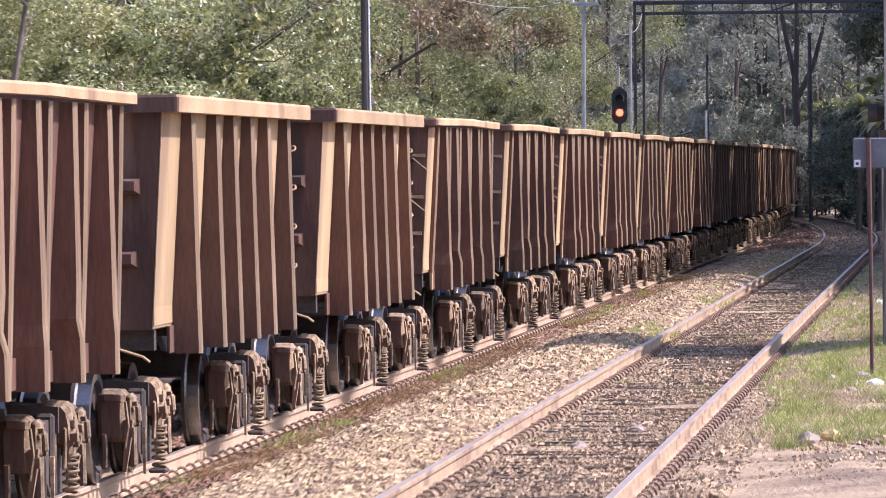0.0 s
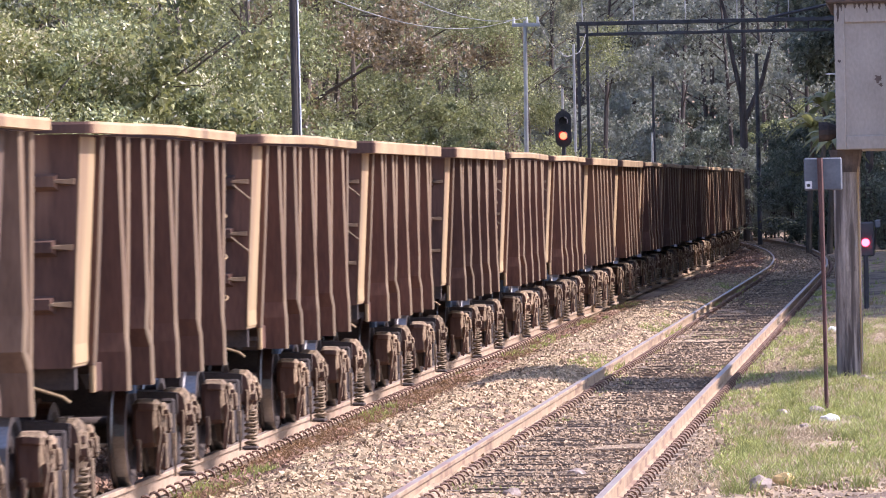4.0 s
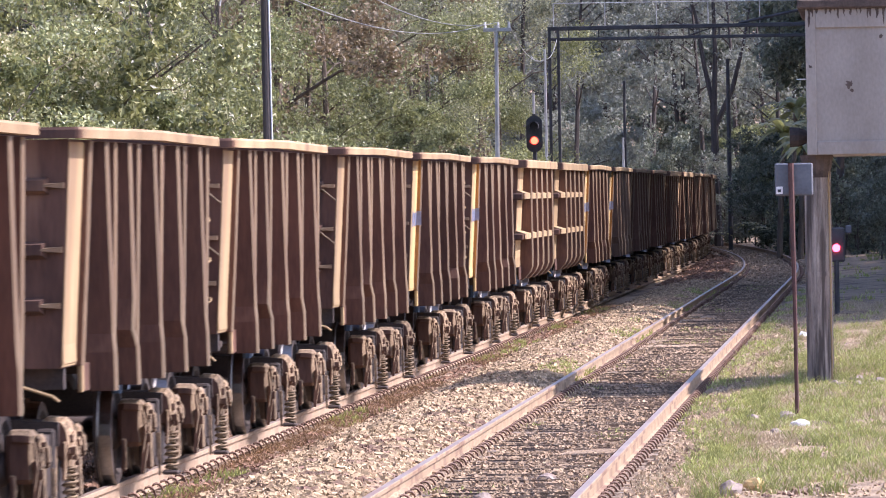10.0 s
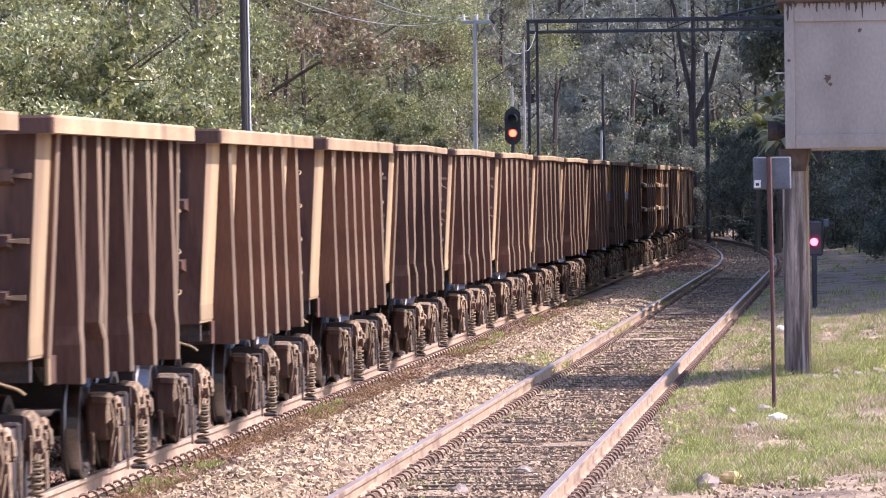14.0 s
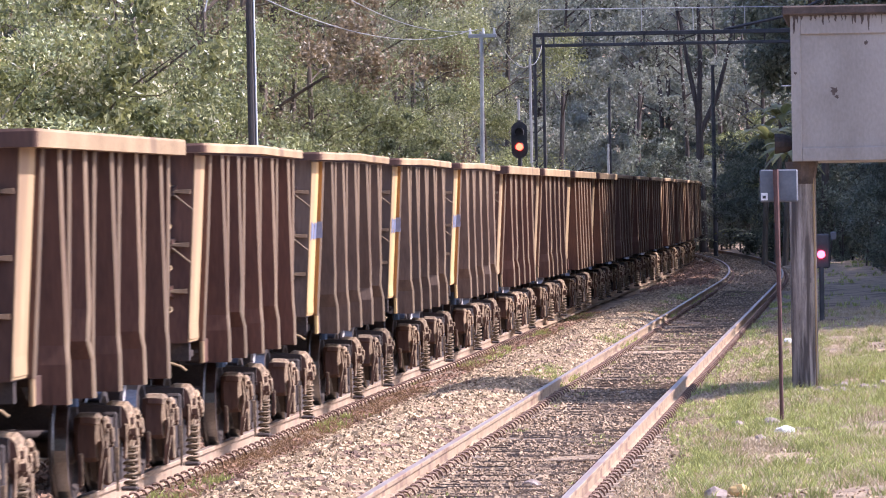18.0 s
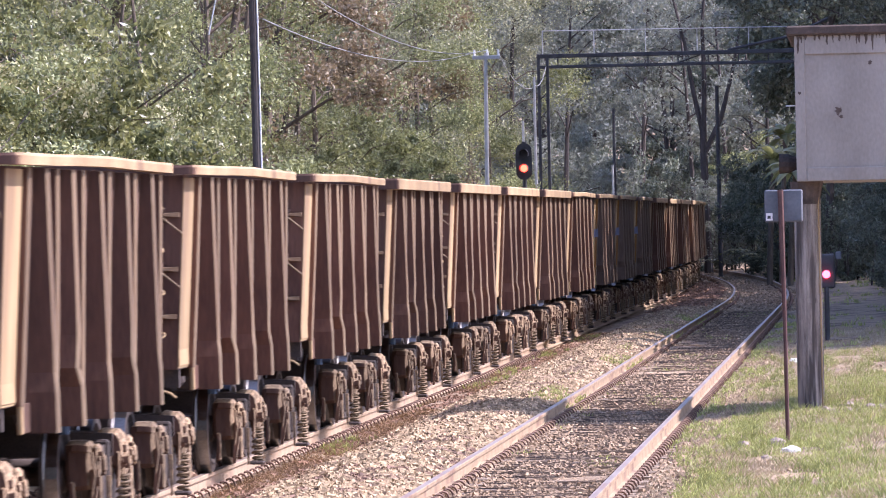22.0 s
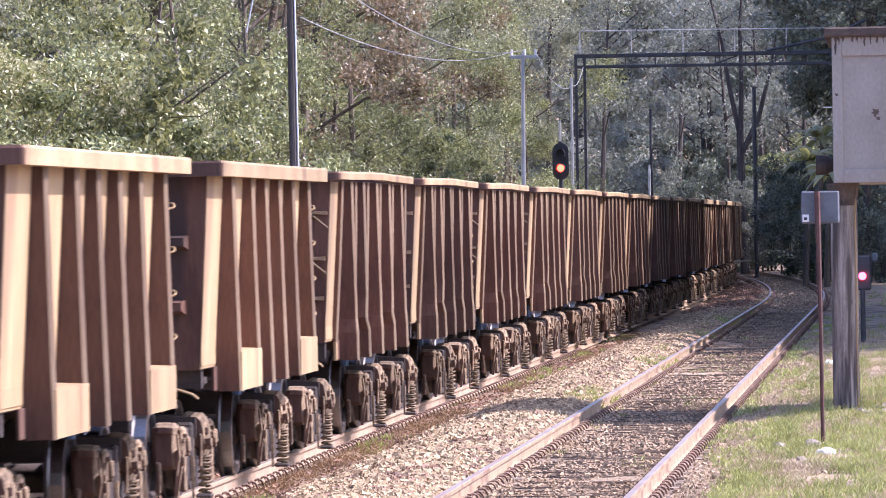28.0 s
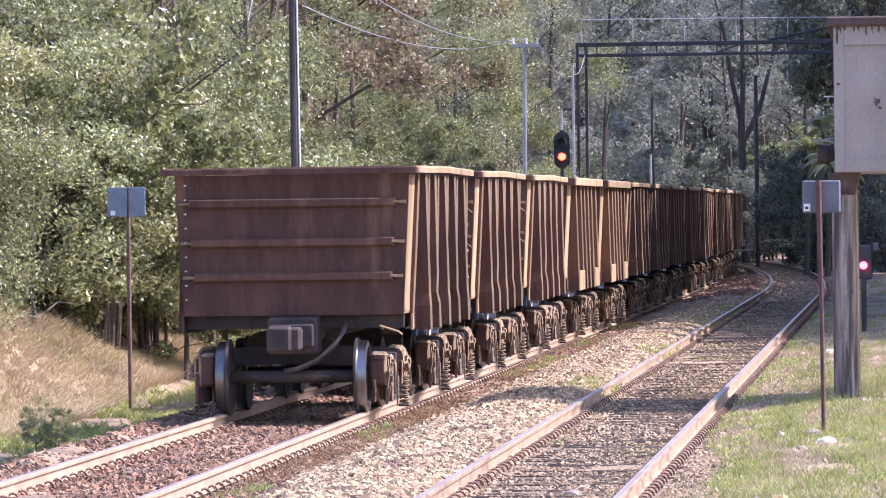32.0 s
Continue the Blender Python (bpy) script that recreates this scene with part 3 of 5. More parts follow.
    d["wheel"] = Shape().lathe_x([(-0.075, 0.08), (-0.075, 0.36), (-0.085, 0.455), (-0.055, 0.46), (-0.04, 0.432), (0.06, 0.425), (0.062, 0.36), (0.02, 0.33), (0.01, 0.14), (0.07, 0.12), (0.07, 0.0)], 28).mesh("wheel", DARK, False)
    d["wheel"].materials.append(TREAD)
    for p in d["wheel"].polygons:
        c = p.center
        rr = math.hypot(c.y, c.z)
        if rr > 0.41 and -0.06 < c.x < 0.061:
            p.material_index = 1
    d["axle"] = Shape().tube([(-1.12, 0, 0), (1.12, 0, 0)], 0.075, 10).mesh("axle", DARK, True)
    d["shoe"] = Shape().box(-0.05, 0.05, -0.03, 0.04, -0.13, 0.13, 0.02).mesh("brake_shoe", CAST)
    return d


BM = bogie_meshes()


def add_bogie(w, y):
    """A bogie under a wagon: bolster with side frames, springs, wheels, axles and brake shoes as its own pieces."""
    b = part("bogie", BM["bolster"], None, w, m=pose(0, y, 0))
    for sx in (-1, 1):
        part("side_frame", BM["side_frame"], None, b, m=pose(sx * 1.06, 0, 0, 0, 0, 0 if sx > 0 else 180))
        part("spring", BM["spring"], None, b, "dusty coil spring", m=pose(sx * 1.235, 0, 0))
        part("spring_cap", BM["cap"], None, b, m=pose(sx * 1.13, 0, 0, 0, 0, 0 if sx > 0 else 180))
        for sy in (-0.93, 0.93):
            part("axle_hood", BM["hood"], None, b, "cast axle hood, dusty and paled on its sunlit faces", m=pose(sx * 1.06, sy, 0, 0, 0, 0 if sx > 0 else 180))
        part("brake_hanger", BM["hanger"], None, b, m=pose(sx * 1.2, -0.62, 0))
    for sy in (-0.93, 0.93):
        part("axle", BM["axle"], None, b, m=pose(0, sy, 0.43))
        for sx in (-1, 1):
            part("wheel", BM["wheel"], None, b, "steel wheel with a polished tread", m=pose(sx * GAUGE / 2, sy, 0.43, 0, 0, 0 if sx > 0 else 180))
            part("brake_shoe", BM["shoe"], None, b, m=pose(sx * GAUGE / 2, sy - math.copysign(0.47, sy), 0.4))
    return b


def coupler_mesh():
    s = Shape().box(-0.3, 0.3, -4.12, -3.6, 0.7, 1.14, 0.03).box(-0.11, 0.11, -4.9, -4.05, 0.82, 1.02, 0.03)
    s.box(-0.2, 0.1, -5.12, -4.86, 0.74, 1.06, 0.04).box(0.06, 0.2, -5.08, -4.8, 0.76, 1.04, 0.03).box(-0.26, 0.26, -4.2, -4.1, 0.78, 1.06, 0.02)
    return s.mesh("coupler", DARK)


def frame_mesh():
    return Shape().box(-0.3, 0.3, -3.94, 3.94, 0.86, 1.16, 0.02).mesh("underframe", DARK)


SHARED = {"cross": Shape().box(-1.3, 1.3, -0.06, 0.06, 1.0, 1.158).mesh("cross_bearer", DARK), "air": Shape().tube([(-0.7, -1.2, 0.72), (-0.7, 0.6, 0.72)], 0.2, 10).mesh("air_tank", DARK),
          "coupler": coupler_mesh(), "underframe": frame_mesh(),
          "rung": Shape().tube([(0.03 * math.cos(radians(a)), 0.08 + 0.03 * math.sin(radians(a)), 0.02 * math.sin(radians(a))) for a in range(-100, 101, 25)], 0.009, 5).box(-0.03, 0.0, 0.0, 0.08, -0.028, -0.012).mesh("ladder_rung", RUST_PALE),
          "brace": Shape().tube([(-0.15, -0.1, 0), (0.0, -0.02, -0.13)], 0.0085, 6).mesh("brace", PALE_LIT),
          "hose": Shape().tube([(0.62, -3.9, 1.06), (0.6, -4.05, 0.96), (0.5, -4.1, 0.8), (0.3, -4.12, 0.62), (0.05, -4.14, 0.52), (-0.1, -4.15, 0.5)], 0.034, 7).mesh("brake_hose", DARK, True),
          "lever": Shape().tube([(-0.24, 0, 0.05), (-0.02, 0, -0.02), (0.03, 0, -0.06)], 0.012, 6).mesh("uncoupling_lever", RUST_PALE),
          "blue": Shape().tube([(0, 0, 0), (0, 0.0, 0.3)], 0.05, 8).mesh("brake_valve", BLUE)}


def wagon(kind, plate, side, heavy):
    """An open ore wagon. kind: old (bent ribs), straight (clean ribs, heavy rim), railed (two rails along the side), skirted (straight with pale pockets at the sill)."""
    label = {"old": "rusty brown open ore wagon with bent side ribs, dusty, lit faces painted pale",
             "straight": "rusty brown ore wagon with straight ribs and a flat heavy rim",
             "railed": "ore wagon with two rails along its side and curled ribs",
             "skirted": "straight-ribbed ore wagon with pale pocket plates at the sill"}[kind]
    if kind == "old" and heavy:
        label = "rusty brown open ore wagon with bent ribs under a heavy rim"
    w = thing("ore_wagon", label, "wagon", group="wagons of the ore train")
    part("shell", wagon_shell(side), None, w)
    part("top_rim", wagon_rim(RIM, heavy), None, w, "pale dusty top rim, end faces darkened as in shade")
    part("underframe", SHARED["underframe"], None, w)
    for y in (-3.7, 0, 3.7):
        part("cross_bearer", SHARED["cross"], None, w, m=pose(0, y, 0))
    part("air_tank", SHARED["air"], None, w)
    kinds = {"old": "bent", "straight": "plain", "railed": "round", "skirted": "plain"}[kind]
    rng = random.Random(len(kind) * 7 + len(plate.name))
    ribs_y = RIBS[kind]
    corner = YELLOW_DEEP if plate is YELLOW else side
    for sx in (1, -1):
        turn = None if sx > 0 else FLIP_X
        for k, y in enumerate(ribs_y):
            bend = rng.uniform(-0.08, 0.08) if kind == "old" else 0
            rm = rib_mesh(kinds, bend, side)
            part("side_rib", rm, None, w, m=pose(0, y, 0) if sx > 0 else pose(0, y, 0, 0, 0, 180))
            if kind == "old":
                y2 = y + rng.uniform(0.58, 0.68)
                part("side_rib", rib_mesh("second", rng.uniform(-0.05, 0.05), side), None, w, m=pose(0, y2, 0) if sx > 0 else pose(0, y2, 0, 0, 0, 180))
        # sill skirt below the plates, short of the rear corner
        part("side_sill", Shape().box(1.32, 1.345, -3.2, 3.95, 0.96, 1.17, 0.004), side, w, m=turn)
        # bare plate behind the first rib; pale steel paints part of its sunlight in
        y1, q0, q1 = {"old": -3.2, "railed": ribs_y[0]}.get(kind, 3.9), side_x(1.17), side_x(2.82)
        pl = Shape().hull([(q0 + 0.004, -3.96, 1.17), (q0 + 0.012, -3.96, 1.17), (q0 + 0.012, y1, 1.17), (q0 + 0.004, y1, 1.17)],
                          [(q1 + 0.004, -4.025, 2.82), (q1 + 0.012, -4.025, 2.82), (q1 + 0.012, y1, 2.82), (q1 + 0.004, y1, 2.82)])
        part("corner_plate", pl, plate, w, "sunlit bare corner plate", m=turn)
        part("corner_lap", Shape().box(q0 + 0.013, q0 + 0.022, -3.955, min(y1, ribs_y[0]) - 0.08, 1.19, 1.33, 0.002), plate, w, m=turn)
        if kind == "old":
            part("corner_rib", rib_mesh("corner", rng.uniform(-0.04, 0.04), corner), None, w, "shallow corner rib", m=pose(0, -3.22, 0) if sx > 0 else pose(0, -3.22, 0, 0, 0, 180))
            part("corner_tab", Shape().box(1.335, 1.37, -3.25, -3.16, 0.96, 1.2, 0.006), plate, w, "pale tab below the corner", m=turn)
        if plate is YELLOW:
            z0 = 1.98
            for ya, yb in ((-3.9, -3.62), (-3.56, -3.32)):
                xa = side_x(z0) + 0.014
                mark = Shape().hull([(xa, ya, z0), (xa + 0.003, ya, z0), (xa + 0.003, yb, z0 + 0.02), (xa, yb, z0 + 0.02)],
                                    [(xa + 0.012, ya + 0.03, z0 + 0.2), (xa + 0.015, ya + 0.03, z0 + 0.2), (xa + 0.015, yb, z0 + 0.17), (xa + 0.012, yb, z0 + 0.17)])
                part("painted_mark", mark, MARK_BLUE, w, "worn blue painted mark", m=turn)
            part("painted_mark", Shape().box(1.36, 1.44, -3.284, -3.279, 2.0, 2.18), MARK_BLUE, w, "worn blue painted mark", m=turn)
    for z in {"old": (2.5, 2.03, 1.62), "railed": (2.34, 1.68)}.get(kind, (2.25, 1.7)):
        em = end_rib_mesh(z, side, kind != "old")
        part("end_rib", em, None, w)
        part("end_rib", em, None, w, m=FLIP_X)
    if kind == "railed":
        for z in (2.34, 1.68):
            for sx in (1, -1):
                xp = side_x(z) - 0.01
                rl = Shape().hull([(xp, -4.0, z - 0.05), (xp, 3.95, z - 0.05), (xp, 3.95, z + 0.1), (xp, -4.0, z + 0.1)],
                                  [(1.52, -4.18, z - 0.045), (1.52, 3.95, z - 0.045), (1.52, 3.95, z + 0.045), (1.52, -4.18, z + 0.045)])
                part("side_rail", rl, RUST_PALE, w, "pale side rail", m=None if sx > 0 else FLIP_X)
                part("rail_end", Shape().box(1.2, 1.5, -4.32, -4.19, z - 0.06, z + 0.05, 0.02), side, w, "dark rounded rail end", m=None if sx > 0 else FLIP_X)
    if kind == "skirted":
        for y0, y1 in ((-2.93, -1.39), (1.87, 3.37)):
            for sx in (1, -1):
                pk = Shape().hull([(1.32, y0, 0.95), (1.32, y1, 0.95), (1.32, y1, 1.3), (1.32, y0, 1.3)], [(1.555, y0, 0.955), (1.555, y1, 0.955), (1.555, y1, 1.29), (1.555, y0, 1.29)])
                part("pocket_plate", pk, RUST_PALE, w, "pale pocket plate", m=None if sx > 0 else FLIP_X)
    tiers = {"old": (2.5, 2.03, 1.62), "railed": (2.34, 1.68)}.get(kind, (2.25, 1.7))
    if side is RUST2 or kind != "old":
        for z in (2.55, 2.2, 1.85, 1.5):
            part("ladder_rung", SHARED["rung"], None, w, m=pose(1.44, 3.97, z) @ Matrix.Scale(1.05, 4))
    else:
        for z in tiers[:2]:
            part("brace", SHARED["brace"], None, w, m=pose(side_x(z), -(3.95 + (z - 1.16) / 21), z - 0.03))
    for m in (None, FLIP_X):
        part("coupler", SHARED["coupler"], None, w, m=m)
        part("brake_hose", SHARED["hose"], None, w, m=m)
        part("uncoupling_lever", SHARED["lever"], None, w, m=(m or Matrix()) @ pose(1.28, -4.05, 0.98))
    part("brake_valve", SHARED["blue"], None, w, "blue brake valve", m=pose(0.95, 1.7, 0.78))
    add_bogie(w, -3.06)
    add_bogie(w, 3.02)
    return w


# ---- the train: where each wagon's rear corner stands at 15 s, and how far the train has run by then ----
REAR = (-193.42, -183.14, -172.46, -162.14, -151.41, -141.13, -131.04, -120.75, -110.23, -99.97,
        -89.64, -79.27, -68.75, -58.67, -48.15, -38.06, -27.51, -17.20, -6.72, 3.67,
        14.26, 24.62, 35.23, 45.47, 55.78, 66.44, 76.72, 86.49, 96.87, 107.50,
        118.13, 127.86, 138.66, 148.63, 159.13, 169.47, 179.94, 190.50, 200.95, 211.46,
        222.11, 232.36, 243.36, 253.67, 264.03, 274.47, 285.27, 295.90, 306.66, 317.05)
WAGONS = 67


def rear_at_15(k):
    return REAR[k] if k < len(REAR) else REAR[-1] + 10.45 * (k - len(REAR) + 1)


def run(t):
    """Metres run since 15 s: the train slows a little on the way."""
    u = (t - 15) / 15
    return 230.357 * u - 2.455 * u ** 2 + 2.437 * u ** 3 - 0.67 * u ** 4


TYPES = {3: ("skirted", RUST_PALE), 4: ("skirted", RUST_PALE), 25: ("straight", RUST_PALE), 26: ("straight", RUST_PALE), 35: ("railed", RUST_PALE),
         36: ("railed", RUST_PALE), 45: ("straight", RUST_PALE), 46: ("straight", RUST_PALE), 20: ("old", YELLOW), 21: ("old", YELLOW), 22: ("old", YELLOW), 33: ("old", YELLOW), 34: ("old", YELLOW), 37: ("old", YELLOW), 38: ("old", YELLOW)}
train, first = [], {}
for k in range(WAGONS):
    kind, plate = TYPES.get(k, ("old", RUST_PALE))
    side = RUST3 if k in (20, 21, 22, 38) else RUST if (k * 7) % 3 else RUST2
    heavy = kind != "old" or k in (15, 16, 17, 18, 23, 24, 41, 42)
    key = (kind, plate.name, side.name, heavy)
    if key not in first:
        first[key] = wagon(kind, plate, side, heavy)
        train.append((k, first[key]))
    else:
        train.append((k, copy_thing(first[key], Matrix())))


tail = train[0][1]
# White pegs stand in for daylight seen through small holes.
for k in range(9):
    part("rivet", Shape().tube([(-1.27, -4.12, 2.72 - 0.17 * k), (-1.27, -3.9, 2.72 - 0.17 * k)], 0.007, 6), WHITE, tail, "white peg standing in for daylight through a hole")


def motions():
    """The train runs up the line at an all but even speed and follows the bend; the last wagon's wheels roll."""
    for b in [o for o in tail.children if o.name.startswith("bogie") and o.location.y < 0]:
        for o in [c for c in b.children if c.name.startswith("wheel")]:
            at, flip = o.matrix_basis.translation.copy(), o.matrix_basis.to_3x3().to_4x4()
            walk(o, [(i / FPS, Matrix.Translation(at) @ Matrix.Rotation(-run(i / FPS) / 0.43, 4, "X") @ flip) for i in range(32 * FPS + 1)])
    times = [i for i in range(33)]
    for k, w in train:
        rows = []
        for t in times:
            s = rear_at_15(k) + 4.0 + run(t)
            x0, y0, a0 = along(TRACK_1, BEND_1, s - 3)
            x1, y1, a1 = along(TRACK_1, BEND_1, s + 3)
            rows.append((t, pose((x0 + x1) / 2, (y0 + y1) / 2, 0, 0, 0, math.degrees((a0 + a1) / 2))))
        walk(w, rows)


# ---- tank, posts, signals ----
def water_tank():
    t = thing("water_tank", "weathered concrete water tank on a pillar with stained sides", "water tank")
    x0, x1, y0, y1, z0, z1 = -0.9, 2.1, 70.6, 75.4, 2.8, 4.62
    s = Shape().box(x0, x1, y0, y1, z0, z1, 0.02)
    part("tank_body", s, CONCRETE, t)
    part("tank_lid", Shape().box(x0 - 0.1, x1 + 0.1, y0 - 0.1, y1 + 0.1, z1, z1 + 0.12, 0.02), STAIN, t, "rust-stained lid")
    for x, y in ((-0.8, 71.0), (2.0, 71.0), (-0.8, 75.0), (2.0, 75.0)):
        part("pillar", Shape().tube([(x, y, -0.3), (x, y, 0.8), (x, y, 2.8)], 0.15, 12), WOODPOLE, t, "stained round concrete pillar")
    part("cable", Shape().tube([(-0.64, 70.93, -0.1), (-0.638, 70.93, 1.1), (-0.645, 70.93, 2.7)], 0.011, 6), RUST_PALE, t, "thin cable up the pillar")
    part("pillar_band", Shape().tube([(-0.8, 71.0, 1.28), (-0.8, 71.0, 1.34)], 0.156, 12), WOODPOLE, t)
    return t


tank = water_tank()


def solid(name, label, category, shape, mat, smooth=False, group="", kind=""):
    return tagged(new(name, shape.mesh(name, mat, smooth)), label, category, group, kind)


# tank details stand on the front face: raised border, stains of the lid, pipe stub
def tank_details(t):
    y = 70.6
    b = Shape().box(-0.9, -0.775, y - 0.03, y, 2.8, 4.62, 0.008).box(-0.775, 2.1, y - 0.03, y, 4.38, 4.62, 0.008).box(-0.775, 2.1, y - 0.03, y, 2.8, 2.97, 0.008).box(1.97, 2.1, y - 0.03, y, 2.97, 4.38, 0.008)
    part("face_border", b, CONCRETE, t)
    part("pipe_stub", Shape().tube([(-1.12, 70.95, 3.03), (-1.0, 70.95, 3.03), (-0.9, 70.95, 3.03)], [0.13, 0.12, 0.08], 12), DARK, t, "rusty pipe stub")
    part("bracket", Shape().box(-1.02, -0.9, 70.64, 70.68, 3.74, 3.755), GALV, t)
    part("corbel", Shape().tube([(-0.79, 71.0, 2.52), (-0.79, 71.0, 2.68), (-0.79, 71.0, 2.8)], [0.16, 0.19, 0.21], 12), STAIN, t, "rust-stained pillar head")
    rng = random.Random(5)
    for k in range(46):
        x, w, h = -0.86 + k * 0.065 + rng.uniform(-0.03, 0.03), rng.uniform(0.006, 0.028), rng.uniform(0.03, 0.14) * (1.9 if k % 7 == 0 else 1)
        rows = [(x + rng.uniform(-0.006, 0.006), w * (1 - 0.75 * u) * rng.uniform(0.6, 1.25), 4.615 - h * u) for u in (0, 0.3, 0.55, 0.8, 1)]
        v = [(px + sd * pw, y - 0.0325, pz) for px, pw, pz in rows for sd in (-1, 1)]
        part("rust_streak", Shape().add(v, [(2 * i, 2 * i + 1, 2 * i + 3, 2 * i + 2) for i in range(4)]), STAIN, t)
    for x, z, r, on in ((-0.36, 3.68, 0.055, 0.0), (-0.33, 3.6, 0.03, 0.0), (0.04, 4.27, 0.03, 0.0), (-0.84, 3.9, 0.025, 0.03), (0.6, 3.3, 0.04, 0.0)):
        ring = [(x + r * rng.uniform(0.4, 1.15) * math.cos(a), z + r * rng.uniform(0.4, 1.3) * math.sin(a)) for a in (2 * math.pi * i / 15 for i in range(15))]
        part("rust_mark", Shape().add([(px, y - on - 0.003, pz) for px, pz in ring], [tuple(range(15))]), STAIN, t)


tank_details(tank)


def relay_post():
    t = thing("marker_post", "slim dark red post carrying a pale grey metal box", "post")
    part("post", Shape().tube([(-0.93, 60.8, -0.2), (-0.935, 60.8, 1.2), (-0.955, 60.8, 2.66)], [0.023, 0.023, 0.034], 8), REDSTEEL, t)
    bx = part("box", Shape().box(-1.13, -0.72, 60.86, 61.06, 2.31, 2.66, 0.015), GREYBOX, t, "pale grey metal box")
    part("label_plate", Shape().box(-1.115, -1.045, 60.852, 60.858, 2.33, 2.41), WHITE, bx, "small white label")
    part("label_mark", Shape().box(-1.1, -1.065, 60.846, 60.851, 2.35, 2.38), BLACKSTEEL, bx)
    return t


relay_post()


def back_sign():
    t = thing("trackside_sign", "grey metal sign seen from behind on a slim post", "sign")
    part("post", Shape().tube([(-9.98, 72.0, -0.1), (-9.98, 72.0, 2.76)], 0.028, 8), CLIP, t)
    part("plate", Shape().box(-10.24, -9.99, 71.95, 71.965, 2.36, 2.74, 0.005), SIGNBACK, t)
    part("plate", Shape().box(-9.965, -9.75, 71.95, 71.965, 2.36, 2.74, 0.005), SIGNBACK, t)
    part("sticker", Shape().box(-10.2, -10.14, 71.944, 71.948, 2.38, 2.44), WHITE, t, "small white sticker")
    t.matrix_basis = Matrix.Translation((0, 0, -0.453)) @ Matrix.Scale(1.19, 4)


SIGNBACK = material("dull_blue_grey_plate", (0.16, 0.19, 0.22), (0.26, 0.3, 0.34), 5, 0.6, 0.2, 0.05, 40)
back_sign()


def signal_mast():
    x, y = -10.05, 165.0
    t = thing("railway_signal", "black railway signal showing a red light", "signal")
    part("mast", Shape().tube([(x, y, 0), (x, y, 4.7)], 0.07, 8), BLACKSTEEL, t)
    ring = [(x + 0.24 * math.cos(radians(a)), (0.3 if math.sin(radians(a)) > 0 else -0.3) + 0.24 * math.sin(radians(a))) for a in range(0, 360, 20)]
    zc = 4.12
    part("backboard", Shape().hull([(px, y - 0.14, zc + pz) for px, pz in ring], [(px, y - 0.1, zc + pz) for px, pz in ring]), BLACKSTEEL, t)
    for dz, mat in ((0.22, BLACKSTEEL), (-0.2, RED_LAMP)):
        ln = part("lens", Shape().tube([(x, y - 0.17, zc + dz), (x, y - 0.141, zc + dz)], 0.105, 16), mat, t, "glowing red lens" if mat is RED_LAMP else "dark lens")
        hood = Shape()
        arc = [(math.cos(radians(a)), math.sin(radians(a))) for a in range(-30, 211, 20)]
        v = [(x + r * c, yy, zc + dz + r * s) for yy in (y - 0.42, y - 0.14) for r in (0.13, 0.142) for c, s in arc]
        n = len(arc)
        f = [(j * n + i, j * n + i + 1, k * n + i + 1, k * n + i) for j, k in ((0, 1), (2, 3), (0, 2), (1, 3)) for i in range(n - 1)]
        part("hood", hood.add(v, f), BLACKSTEEL, t)
    return t


signal_mast()


def low_signal():
    x, y = -0.87, 110.0
    t = thing("low_signal", "low signal lamp glowing red on a short dark post", "signal")
    part("post", Shape().tube([(x, y, -0.2), (x, y, 1.1)], 0.05, 8), BLACKSTEEL, t)
    part("housing", Shape().box(x - 0.17, x + 0.17, y - 0.05, y + 0.15, 0.95, 1.62, 0.03), BLACKSTEEL, t)
    part("lens", Shape().tube([(x, y - 0.09, 1.22), (x, y - 0.051, 1.22)], 0.075, 16), PINK_LAMP, t, "glowing red lens")
    part("cap_box", Shape().box(x + 0.18, x + 0.3, y - 0.02, y + 0.12, 1.5, 1.66, 0.02), GREYBOX, t, "small grey box")


low_signal()


